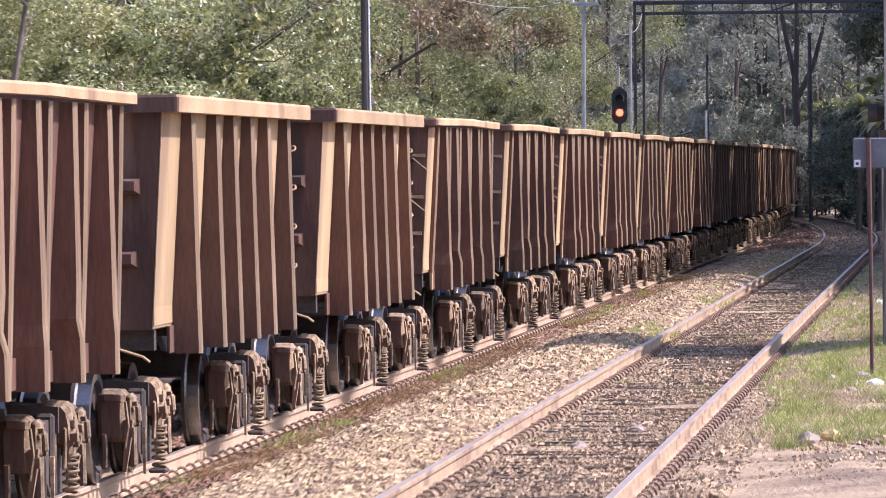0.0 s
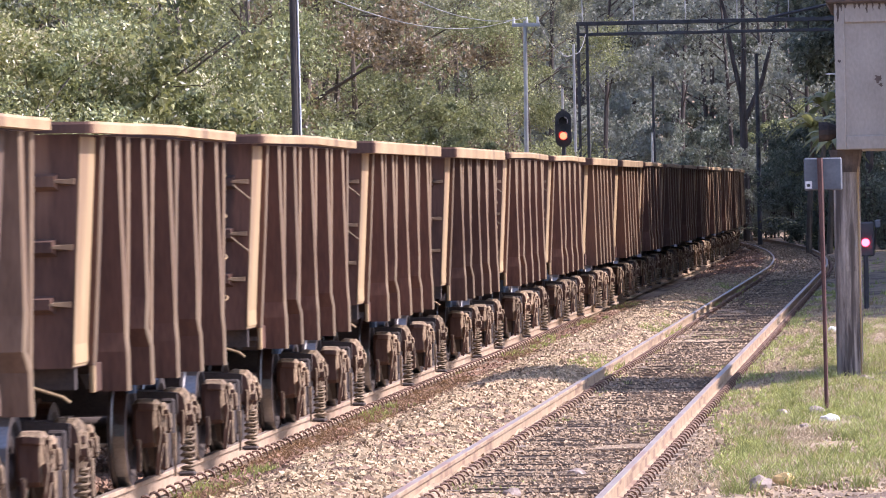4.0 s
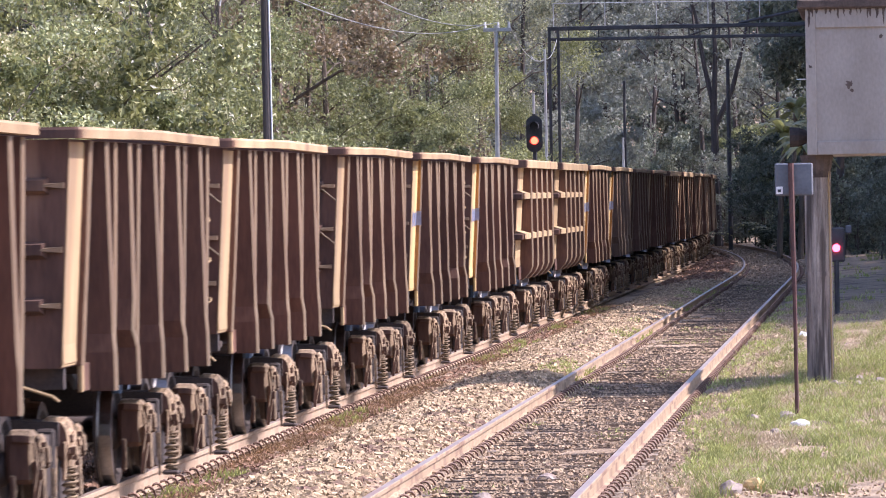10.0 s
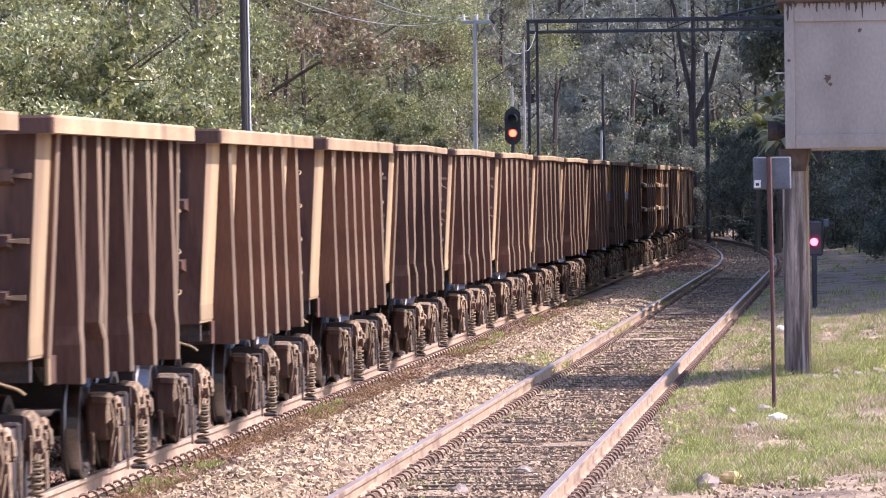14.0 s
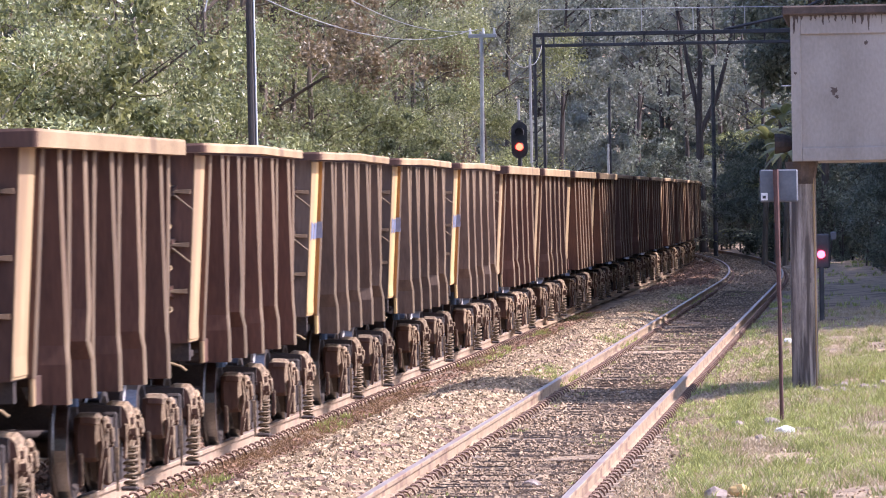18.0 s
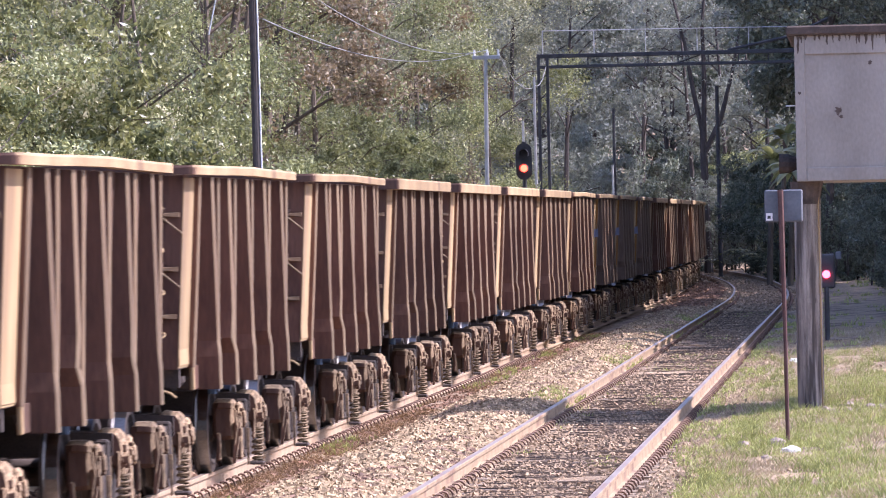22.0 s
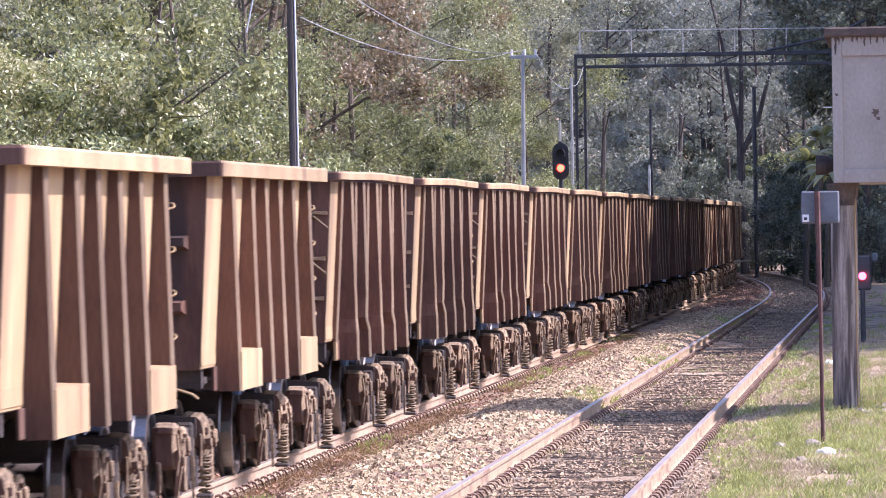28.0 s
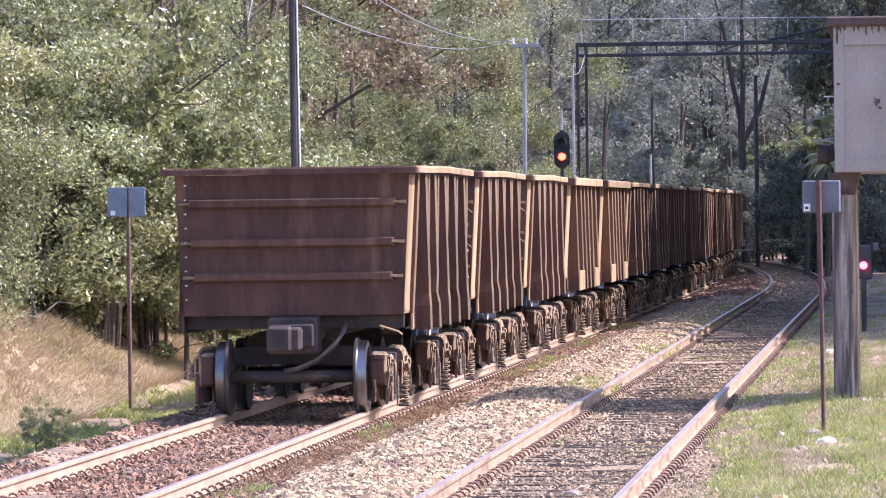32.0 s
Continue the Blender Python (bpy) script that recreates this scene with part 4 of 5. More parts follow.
def gantry():
    t = thing("line_gantry", "dark steel portal gantry spanning both tracks", "gantry")
    y, xl, xr, z0, z1 = 180.0, -10.3, 1.2, 7.24, 7.68
    for x in (xl, xr):
        for dx in (-0.14, 0.14):
            part("post_leg", Shape().box(x + dx - 0.045, x + dx + 0.045, y - 0.1, y + 0.1, -0.2, z1, 0.01), BLACKSTEEL, t)
        for k in range(12):
            z = 0.4 + k * 0.58
            part("lacing", Shape().tube([(x - 0.14, y, z), (x + 0.14, y, z + 0.29)], 0.018, 4), BLACKSTEEL, t)
        for k in range(4):
            part("step", Shape().box(x - 0.36, x - 0.15, y - 0.02, y + 0.02, 3.6 + k * 0.9, 3.63 + k * 0.9), BLACKSTEEL, t)
    part("top_chord", Shape().box(xl - 0.2, xr + 0.2, y - 0.09, y + 0.09, z1 - 0.13, z1, 0.015), BLACKSTEEL, t)
    part("bottom_chord", Shape().box(xl - 0.2, xr + 0.2, y - 0.08, y + 0.08, z0 - 0.02, z0 + 0.08, 0.015), BLACKSTEEL, t)
    n = 12
    for k in range(n):
        x = xl + (xr - xl) * (k + 0.5) / n
        part("truss_post", Shape().box(x - 0.02, x + 0.02, y - 0.03, y + 0.03, z0 + 0.08, z1 - 0.13), BLACKSTEEL, t)
        if k in (4, 8):
            part("truss_brace", Shape().tube([(x, y, z0 + 0.08), (x + 0.7, y, z1 - 0.13)], 0.022, 4), BLACKSTEEL, t)
    part("guard_wire", Shape().tube([(xl, y, 8.42), (xl + 4, y, 8.4), (xr, y, 8.36)], 0.016, 5), GALV, t)
    for k in range(8):
        x = xl + (xr - xl) * k / 7
        part("wire_stay", Shape().tube([(x, y, z1), (x, y, 8.42 - 0.06 * k / 7)], 0.018, 5), GALV, t)
    part("arm", Shape().tube([(-4.4, y, z1), (-2.3, y, 8.1), (-1.2, y, 8.62)], 0.05, 6), BLACKSTEEL, t)


gantry()


def pole(x, y, h, r, mat, label, lean=0.0, pipe=False, arm=False):
    t = thing("utility_pole", label, "pole")
    part("shaft", Shape().tube([(x, y, -0.7), (x + lean * 0.5, y, h / 2), (x + lean, y, h)], [r, r * 0.92, r * 0.8], 10), mat, t)
    if pipe:
        part("conduit", Shape().tube([(x + r + 0.012, y - 0.03, 0.0), (x + r * 0.8 + 0.012 + lean, y - 0.03, h)], 0.014, 6), WHITE, t, "pale conduit")
        part("guy_wire", Shape().tube([(x + lean - 0.1, y, h), (x - 0.75, y - 0.3, 5.6)], 0.014, 5), GALV, t)
    if arm:
        part("cross_arm", Shape().box(x + lean - 0.35, x + lean + 0.4, y - 0.05, y + 0.05, h - 0.16, h - 0.06, 0.01), GALV, t)
        for dx in (-0.3, 0.05, 0.34):
            part("insulator", Shape().tube([(x + lean + dx, y, h - 0.06), (x + lean + dx, y, h + 0.1)], [0.04, 0.03], 8), WHITE, t)
    return t


pole(-10.18, 94.0, 8.5, 0.075, BARK_DARK, "dark timber pole with a pale conduit up its side", -0.05, pipe=True)
pole(-10.16, 150.0, 6.86, 0.065, GALV, "slim grey metal pole with a cross arm", 0.05, arm=True)
pole(-10.3, 175.0, 6.84, 0.05, GALV, "slim pale metal pole")
pole(-11.1, 182.0, 5.6, 0.05, GALV, "thin pale metal post")
pole(-9.05, 200.0, 4.3, 0.05, GALV, "short pale marker post")
pole(-6.3, 238.0, 7.9, 0.1, BLACKSTEEL, "thin dark post beyond the bend", -0.02)
pole(-10.6, 236.0, 7.0, 0.07, BLACKSTEEL, "thin dark post among the trees")


def wire(label, a, b, sag, r=0.011):
    pts = [(a[0] + (b[0] - a[0]) * u, a[1] + (b[1] - a[1]) * u, a[2] + (b[2] - a[2]) * u - sag * 4 * u * (1 - u)) for u in (k / 16 for k in range(17))]
    return solid("overhead_wire", label, "wire", Shape().tube(pts, r, 5), GALV, group="overhead wires")


wire("pale overhead wire sagging between two poles", (-10.05, 94, 5.85), (-10.4, 150, 6.9), 0.45)
wire("pale overhead wire sagging between two poles", (-9.6, 94, 6.5), (-10.1, 150, 6.94), 0.5)
wire("pale overhead wire sagging between two poles", (-9.8, 150, 6.96), (-10.35, 175, 6.5), 0.35)
wire("pale wire looping to the gantry", (-10.3, 175, 6.6), (-10.2, 180, 7.3), 0.25)
wire("pale wire looping to the pole", (-10.9, 178, 6.7), (-10.3, 175, 6.6), 0.15)


# ---- ballast, sleepers, clips ----
def stones(name, label, n, place, lo, hi, mat, seed):
    """Loose broken stones, each a crooked block, as one sheet of stuff."""
    rng = np.random.default_rng(seed)
    cube = np.array([(x, y, z) for x in (-1, 1) for y in (-1, 1) for z in (-1, 1)], float)
    quads = np.array([(0, 1, 3, 2), (4, 6, 7, 5), (0, 4, 5, 1), (2, 3, 7, 6), (0, 2, 6, 4), (1, 5, 7, 3)])
    c = np.array([place(rng) for _ in range(n)])
    size = rng.uniform(lo, hi, (n, 1, 1)) * rng.uniform(0.6, 1.25, (n, 1, 3))
    q = rng.normal(size=(n, 4))
    q /= np.linalg.norm(q, axis=1, keepdims=True)
    w, x, y, z = q.T
    rot = np.stack([1 - 2 * (y * y + z * z), 2 * (x * y - z * w), 2 * (x * z + y * w), 2 * (x * y + z * w), 1 - 2 * (x * x + z * z), 2 * (y * z - x * w),
                    2 * (x * z - y * w), 2 * (y * z + x * w), 1 - 2 * (x * x + y * y)], 1).reshape(n, 3, 3)
    v = (cube[None] * rng.uniform(0.55, 1.1, (n, 8, 3))) * size
    v = np.einsum("nij,nkj->nki", rot, v) + c[:, None, :]
    f = (quads[None] + 8 * np.arange(n)[:, None, None]).reshape(-1, 4)
    me = bpy.data.meshes.new(name)
    me.from_pydata(v.reshape(-1, 3).tolist(), [], f.tolist())
    me.materials.append(mat)
    return tagged(new(name, me), label, "ballast", kind="stuff")


def near_y(rng, y0, y1):
    """More stones where the line is near."""
    u = rng.random()
    return y0 * (y1 / y0) ** u


def spot(x0, x1, y0, y1, lift=0.0):
    def place(rng):
        y = near_y(rng, y0, y1)
        x = rng.uniform(x0, x1)
        if y > BEND_2:
            x += track_x(TRACK_2, BEND_2, y) - TRACK_2
        return (x, y, ground_z(x, y) + lift)
    return place


def crib(x0, x1, y0, y1, lift):
    """Between the sleepers of the empty track, and a few stray ones on top."""
    base = spot(x0, x1, y0, y1, lift)

    def place(rng):
        while True:
            p = base(rng)
            if abs(((p[1] - 43.0 + 0.265) % 0.53) - 0.265) > 0.1 or rng.random() < 0.45:
                return p
    return place


stones("ballast", "pale broken ballast stones heaped between the tracks", 40000, spot(-5.8, -4.2, 35.5, 150, 0.005), 0.018, 0.038, STONE, 3)
stones("ballast", "brown ballast stones between the sleepers", 17500, crib(-4.05, -2.5, 36.5, 150, 0.014), 0.012, 0.026, STONE_DARK, 4)
stones("ballast", "brown ballast stones along the rail", 7000, spot(-2.3, -1.7, 39, 120, 0.0), 0.018, 0.038, STONE_DARK, 5)
stones("ballast", "dirty reddish ballast beside the rail", 11500, spot(-6.38, -5.6, 35.5, 125, -0.002), 0.014, 0.034, STONE_BROWN, 6)
stones("ballast", "ballast stones under the train", 7500, spot(-8.1, -6.55, 44, 90, 0.008), 0.014, 0.034, STONE_BROWN, 7)
stones("ballast", "grey ballast shoulder beyond the train", 6000, spot(-10.3, -8.2, 50, 95, 0.0), 0.018, 0.042, STONE_BROWN, 8)
stones("ballast", "grey-brown ballast on the track beyond the shade line", 9000, spot(-4.4, -2.1, 150, 262, 0.0), 0.03, 0.06, STONE_DARK, 51)
stones("ballast", "brown ballast bank beyond the shade line", 7000, spot(-6.0, -4.4, 150, 262, 0.0), 0.03, 0.06, STONE_BROWN, 52)
stones("gravel", "small stones scattered on the dusty verge", 12000, spot(-1.9, 1.2, 40, 110, 0.0), 0.006, 0.02, STONE, 9)


def sleeper_mesh(seed):
    rng = random.Random(seed)
    s = Shape().box(-1.36, 1.36, -0.11, 0.11, -0.3, -0.172, 0.012)
    s.v = [(x + rng.uniform(-0.015, 0.015), y + rng.uniform(-0.008, 0.008), z + rng.uniform(-0.006, 0.004)) for x, y, z in s.v]
    for k in range(6):
        yy = -0.1 + 0.034 * k + rng.uniform(-0.008, 0.008)
        x0 = rng.uniform(-0.75, 0.3)
        s.box(x0, x0 + rng.uniform(0.2, 0.7), yy, yy + 0.01, -0.175, -0.165 + rng.uniform(0, 0.008))
    return s.mesh("sleeper", SLEEPER)


SLEEPERS = [sleeper_mesh(k) for k in range(4)]


def lay_sleepers(t, mid, bend, s0, s1):
    rng, s, clips = random.Random(int(-mid * 10)), s0, Shape()
    while s < s1:
        x, y, a = along(mid, bend, s)
        part("sleeper", rng.choice(SLEEPERS), None, t, m=pose(x + rng.uniform(-0.05, 0.05), y, rng.uniform(-0.004, 0.014) - (0.02 if mid < -5 else 0), 0, 0, math.degrees(a) + rng.uniform(-1, 1)))
        for side in (-1, 1):
            for out in ((-1, 1) if mid > -5 or side > 0 else (1,)):
                bx = x + side * GAUGE / 2 + out * 0.06
                pts = [(bx + out * (0.055 - 0.05 * math.cos(math.pi * k / 6)), y - 0.04 + 0.08 * k / 6, -0.17 + 0.07 * math.sin(math.pi * k / 6)) for k in range(7)]
                clips.tube(pts, 0.012, 4, False)
        s += 0.53
    me = clips.mesh("rail_clips", CLIP)
    tagged(part("rail_clips", me, None, t, "rusty curled rail clips"), kind="stuff")


lay_sleepers(track_2, TRACK_2, BEND_2, 36.64, 205.0)
lay_sleepers(track_1, TRACK_1, BEND_1, 38.0, 110.0)


# ---- plants ----
def leaf_cloud(centres, radii, per, size, rng, flat=0.75, droop=0.0):
    """Many separate folded leaves round cluster centres: vertices and faces."""
    c = np.repeat(np.asarray(centres, float), per, axis=0)
    r = np.repeat(np.asarray(radii, float), per)
    n = len(c)
    d = rng.normal(size=(n, 3))
    d /= np.linalg.norm(d, axis=1, keepdims=True)
    d *= (rng.random(n) ** 0.45 * r)[:, None]
    d[:, 2] *= flat
    c = c + d
    u = rng.normal(size=(n, 3))
    u[:, 2] -= droop
    u /= np.linalg.norm(u, axis=1, keepdims=True)
    w = np.cross(u, rng.normal(size=(n, 3)))
    w /= np.linalg.norm(w, axis=1, keepdims=True)
    nrm = np.cross(u, w)
    l = (size * rng.uniform(0.6, 1.3, n))[:, None]
    v = np.stack([c - u * l * 0.5, c + w * l * 0.24 + nrm * l * 0.08, c + u * l * 0.5, c - w * l * 0.24 + nrm * l * 0.08], 1)
    return v.reshape(-1, 3), np.arange(n * 4).reshape(-1, 4)


def leaf_mesh(name, centres, radii, per, size, rng, mat, flat=0.75, droop=0.0):
    v, f = leaf_cloud(centres, radii, per, size, rng, flat, droop)
    me = bpy.data.meshes.new(name)
    me.from_pydata(v.tolist(), [], f.tolist())
    me.materials.append(mat)
    return me


def tree_parts(seed, h, spread, leafmat, leaf=0.12, per=120, clusters=90, low=0.22, stems=1, trunk=0.16, droop=0.3, bark=None):
    """Trunk with tapered limbs, and a crown of loose leaf clusters along the limbs."""
    rng, nr = random.Random(seed), np.random.default_rng(seed)
    wood, tips = Shape(), []
    for s in range(stems):
        ox, oy = (rng.uniform(-0.5, 0.5), rng.uniform(-0.5, 0.5)) if stems > 1 else (0, 0)
        lx, ly = rng.uniform(-0.12, 0.12) * h, rng.uniform(-0.12, 0.12) * h
        pts = [Vector((ox + lx * u * u + 0.1 * math.sin(5 * u + s), oy + ly * u * u, h * u * rng.uniform(0.98, 1.02))) for u in (0, 0.25, 0.5, 0.75, 0.95)]
        pts[0].z = -0.3
        wood.tube(pts, [trunk, trunk * 0.8, trunk * 0.6, trunk * 0.36, trunk * 0.12], 7)
        for k in range(max(6, 16 // stems)):
            u = low + (0.95 - low) * (k + rng.random()) / max(6, 16 // stems)
            i = min(3, int(u / 0.25))
            b = pts[i].lerp(pts[i + 1], min(1, (u - i * 0.25) / 0.25))
            ang, ln = rng.uniform(0, 6.28), spread * (1.15 - 0.6 * abs(u - 0.5)) * rng.uniform(0.55, 1.05)
            tip = b + Vector((math.cos(ang) * ln, math.sin(ang) * ln, ln * rng.uniform(0.15, 0.7)))
            mid = b.lerp(tip, 0.5) + Vector((0, 0, 0.12 * ln))
            wood.tube([b, mid, tip], [trunk * 0.3, trunk * 0.2, trunk * 0.06], 5)
            tips += [(b, mid, tip)]
    cs, rs = [], []
    for k in range(clusters):
        b, mid, tip = rng.choice(tips)
        u = rng.uniform(0.35, 1.1)
        p = mid.lerp(tip, u) if u > 0.5 else b.lerp(mid, u * 2)
        cs.append(p + Vector((rng.gauss(0, 0.3), rng.gauss(0, 0.3), rng.gauss(0, 0.25))))
        rs.append(rng.uniform(0.22, 0.68) * (spread / 2.4))
    return wood.mesh("trunk", bark or BARK), leaf_mesh("crown", cs, rs, per, leaf, nr, leafmat, 0.8, droop)


PROTOS = {}


def tree(proto, x, y, scale=1.0, turn=0.0, name="tree", label="", group=""):
    """A tree or shrub from a prototype, turned and scaled."""
    if proto not in PROTOS:
        PROTOS[proto] = tree_parts(**PLANTS[proto])
    wood, crown = PROTOS[proto]
    t = thing(name, label, "tree" if name == "tree" else "shrub", group=group)
    t.matrix_basis = Matrix.LocRotScale((x, y, ground_z(x, y) - 0.05), Euler((0, 0, radians(turn))), (scale, scale, scale * (0.92 + 0.16 * ((x * 7.3) % 1))))
    part("trunk", wood, None, t)
    part("crown", crown, None, t)
    return t


PLANTS = {
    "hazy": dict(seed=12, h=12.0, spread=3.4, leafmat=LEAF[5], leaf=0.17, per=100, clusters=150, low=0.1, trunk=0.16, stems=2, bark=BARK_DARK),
    "airy": dict(seed=1, h=9.0, spread=2.9, leafmat=LEAF[0], leaf=0.082, per=230, clusters=145, low=0.03, stems=2, trunk=0.1),
    "yellow": dict(seed=2, h=8.0, spread=2.7, leafmat=LEAF[1], leaf=0.078, per=250, clusters=145, low=0.03, stems=2, trunk=0.1),
    "grey": dict(seed=3, h=9.5, spread=2.8, leafmat=LEAF[3], leaf=0.082, per=230, clusters=145, low=0.03, stems=3, trunk=0.1),
    "dark": dict(seed=4, h=13.0, spread=3.6, leafmat=LEAF[2], leaf=0.22, per=80, clusters=150, low=0.25, trunk=0.22, bark=BARK_DARK),
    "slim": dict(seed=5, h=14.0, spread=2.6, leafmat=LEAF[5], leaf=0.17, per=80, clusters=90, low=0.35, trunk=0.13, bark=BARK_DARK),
    "blossom": dict(seed=23, h=4.4, spread=1.9, leafmat=BLOSSOM, leaf=0.1, per=190, clusters=85, low=0.1, stems=4, trunk=0.05),
    "bush": dict(seed=6, h=2.8, spread=1.6, leafmat=LEAF[1], leaf=0.09, per=180, clusters=65, low=0.02, stems=4, trunk=0.05),
    "bush_green": dict(seed=7, h=3.2, spread=1.7, leafmat=LEAF[0], leaf=0.09, per=200, clusters=75, low=0.02, stems=4, trunk=0.05),
    "brown": dict(seed=8, h=8.5, spread=2.6, leafmat=LEAF[4], leaf=0.12, per=110, clusters=110, low=0.15, stems=2),
    "dense": dict(seed=9, h=16.0, spread=4.6, leafmat=LEAF[2], leaf=0.36, per=80, clusters=210, low=0.12, trunk=0.3, bark=BARK_DARK),
    "overhang": dict(seed=19, h=15.0, spread=4.4, leafmat=LEAF[2], leaf=0.2, per=150, clusters=170, low=0.42, trunk=0.18, bark=BARK_DARK),
    "bush_dim": dict(seed=16, h=3.0, spread=1.7, leafmat=LEAF[2], leaf=0.13, per=130, clusters=80, low=0.02, stems=4, trunk=0.04, bark=BARK_DARK),
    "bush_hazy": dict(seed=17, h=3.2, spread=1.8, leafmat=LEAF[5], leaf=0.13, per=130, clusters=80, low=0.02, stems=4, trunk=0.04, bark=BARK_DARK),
}
WORDS = {"blossom": "tall shrub with pale cream flowers among yellow-green leaves", "hazy": "tree in the woods beyond the bend, its leaves greyed as by haze", "airy": "airy green tree with small sunlit leaves on the bank", "yellow": "yellow-green tree with dense sunlit leaves beside the line",
         "grey": "grey-green many-stemmed tree on the bank", "dark": "tall dark-leaved tree standing in shade", "slim": "slim tall tree with a bare dark trunk",
         "bush": "low yellow-green bush at the foot of the bank", "bush_green": "leafy green bush at the foot of the bank", "brown": "tree with browning autumn leaves on the bank",
         "dense": "tall dense dark tree shading the line", "overhang": "dark tree with high spreading boughs by the line",
         "bush_dim": "dark leafy bush in the shade of the woods", "bush_hazy": "bush at the foot of the woods, its leaves greyed as by haze"}


def grove(rows, group):
    for proto, x, y, s in rows:
        tree(proto, x, y, s, (x * 77 + y * 31) % 360, "shrub" if "bush" in proto or proto == "blossom" else "tree", WORDS[proto], group)


# trees on the bank beyond the train, from near to far
grove([("yellow", -15.2, 84, 0.95), ("airy", -17.5, 90, 1.1), ("dark", -17.6, 112, 0.9), ("grey", -17.0, 105, 1.1), ("airy", -13.9, 106, 0.95),
       ("airy", -13.2, 113, 1.0), ("grey", -15.8, 116, 1.15), ("brown", -13.4, 121, 1.05), ("brown", -15.2, 127, 1.2), ("airy", -13.0, 131, 1.0), ("grey", -14.6, 137, 1.1),
       ("airy", -12.6, 144, 0.95), ("grey", -14.2, 150, 1.1), ("airy", -12.6, 158, 1.0), ("brown", -15.0, 160, 1.2), ("airy", -13.3, 168, 1.05), ("grey", -15.0, 176, 1.15), ("brown", -17.8, 118, 1.25),
       ("dark", -20, 96, 1.0), ("dark", -19, 110, 1.0), ("dark", -20, 124, 1.05), ("dark", -19, 138, 1.05), ("dark", -19, 152, 1.1), ("dark", -20, 168, 1.1), ("dark", -21, 84, 1.0),
       ("grey", -18.5, 98, 1.2), ("airy", -19, 131, 1.25), ("grey", -18, 145, 1.25), ("airy", -18, 162, 1.3)], "trees on the bank")
grove([("blossom", -14.7, 97, 1.05), ("blossom", -15.6, 96, 1.1), ("blossom", -13.7, 101, 0.85), ("bush", -16.4, 92, 1.25), ("bush", -15.4, 99, 1.1), ("bush_green", -17.2, 90, 1.3), ("bush", -13.6, 106, 1.0), ("bush_green", -13.2, 112, 1.1), ("bush", -12.2, 110, 0.9),
       ("bush_green", -11.9, 118, 1.0), ("bush_green", -12.0, 126, 1.1), ("bush", -12.0, 134, 0.9), ("bush_green", -12.2, 142, 1.0), ("bush_green", -12.9, 100, 1.3),
       ("bush_green", -14.9, 97, 1.35), ("bush_green", -13.9, 104.5, 1.25), ("bush", -14.3, 110, 1.3), ("bush_green", -13.4, 106.5, 1.0), ("bush", -14.0, 97.5, 1.15), ("bush_green", -13.2, 99.5, 1.1), ("bush", -12.7, 103.5, 1.1), ("bush_green", -15.2, 93.5, 1.2), ("bush", -14.4, 98.5, 1.75), ("bush", -15.0, 100.5, 1.6), ("bush_green", -14.9, 101.5, 0.95), ("bush", -13.9, 103, 0.8), ("bush_green", -17.0, 99, 1.3), ("bush", -15.6, 106, 1.2), ("bush_green", -16.8, 103, 1.35), ("bush", -18.0, 95, 1.3), ("bush_green", -13.0, 108, 0.9), ("bush_green", -16.6, 97, 1.2), ("bush_green", -14.6, 104, 0.9), ("bush", -15.9, 104, 1.2), ("bush_green", -11.3, 73.2, 0.16), ("bush_green", -11.6, 75.5, 0.2), ("bush_green", -14.3, 108, 1.0), ("bush", -15.0, 109, 1.1), ("bush_green", -4.3, 262, 1.6), ("bush_green", -2.6, 250, 1.3), ("bush_green", -1.2, 236, 1.4)], "bushes along the bank")
# woods that close the view beyond the bend
grove([("slim", -13.5, 215, 1.05), ("slim", -12.2, 226, 0.95), ("slim", -8.2, 268, 1.1), ("slim", -6.9, 275, 1.15), ("slim", -4.6, 262, 1.05), ("slim", -11.4, 282, 1.2), ("slim", -5.6, 285, 1.2),
       ("slim", -15.5, 240, 1.1), ("airy", -13.8, 200, 1.2), ("grey", -15.5, 212, 1.3), ("hazy", -17, 232, 1.2), ("hazy", -14.5, 252, 1.15), ("hazy", -16.0, 264, 1.27), ("hazy", -10.5, 300, 1.3),
       ("hazy", -7.5, 300, 1.19), ("dark", -4.5, 296, 1.2), ("hazy", -9.0, 312, 1.36), ("dark", -1.0, 288, 1.2), ("dark", 2.5, 276, 1.1), ("dense", -2.2, 244, 1.0), ("dense", 2.5, 232, 1.05),
       ("hazy", -13, 318, 1.5), ("dark", -18, 300, 1.4), ("hazy", -19, 284, 1.36), ("dark", -22, 250, 1.3), ("hazy", -6, 330, 1.6), ("dark", 0, 330, 1.5), ("dark", 6, 310, 1.4), ("hazy", -21, 225, 1.27),
       ("dark", -24, 330, 1.6), ("dark", -24, 205, 1.3), ("airy", -17, 190, 1.4), ("grey", -22, 185, 1.5), ("dark", 8, 262, 1.2), ("hazy", 0.6, 258, 0.68), ("yellow", -3.2, 228, 0.55)], "woods beyond the bend")
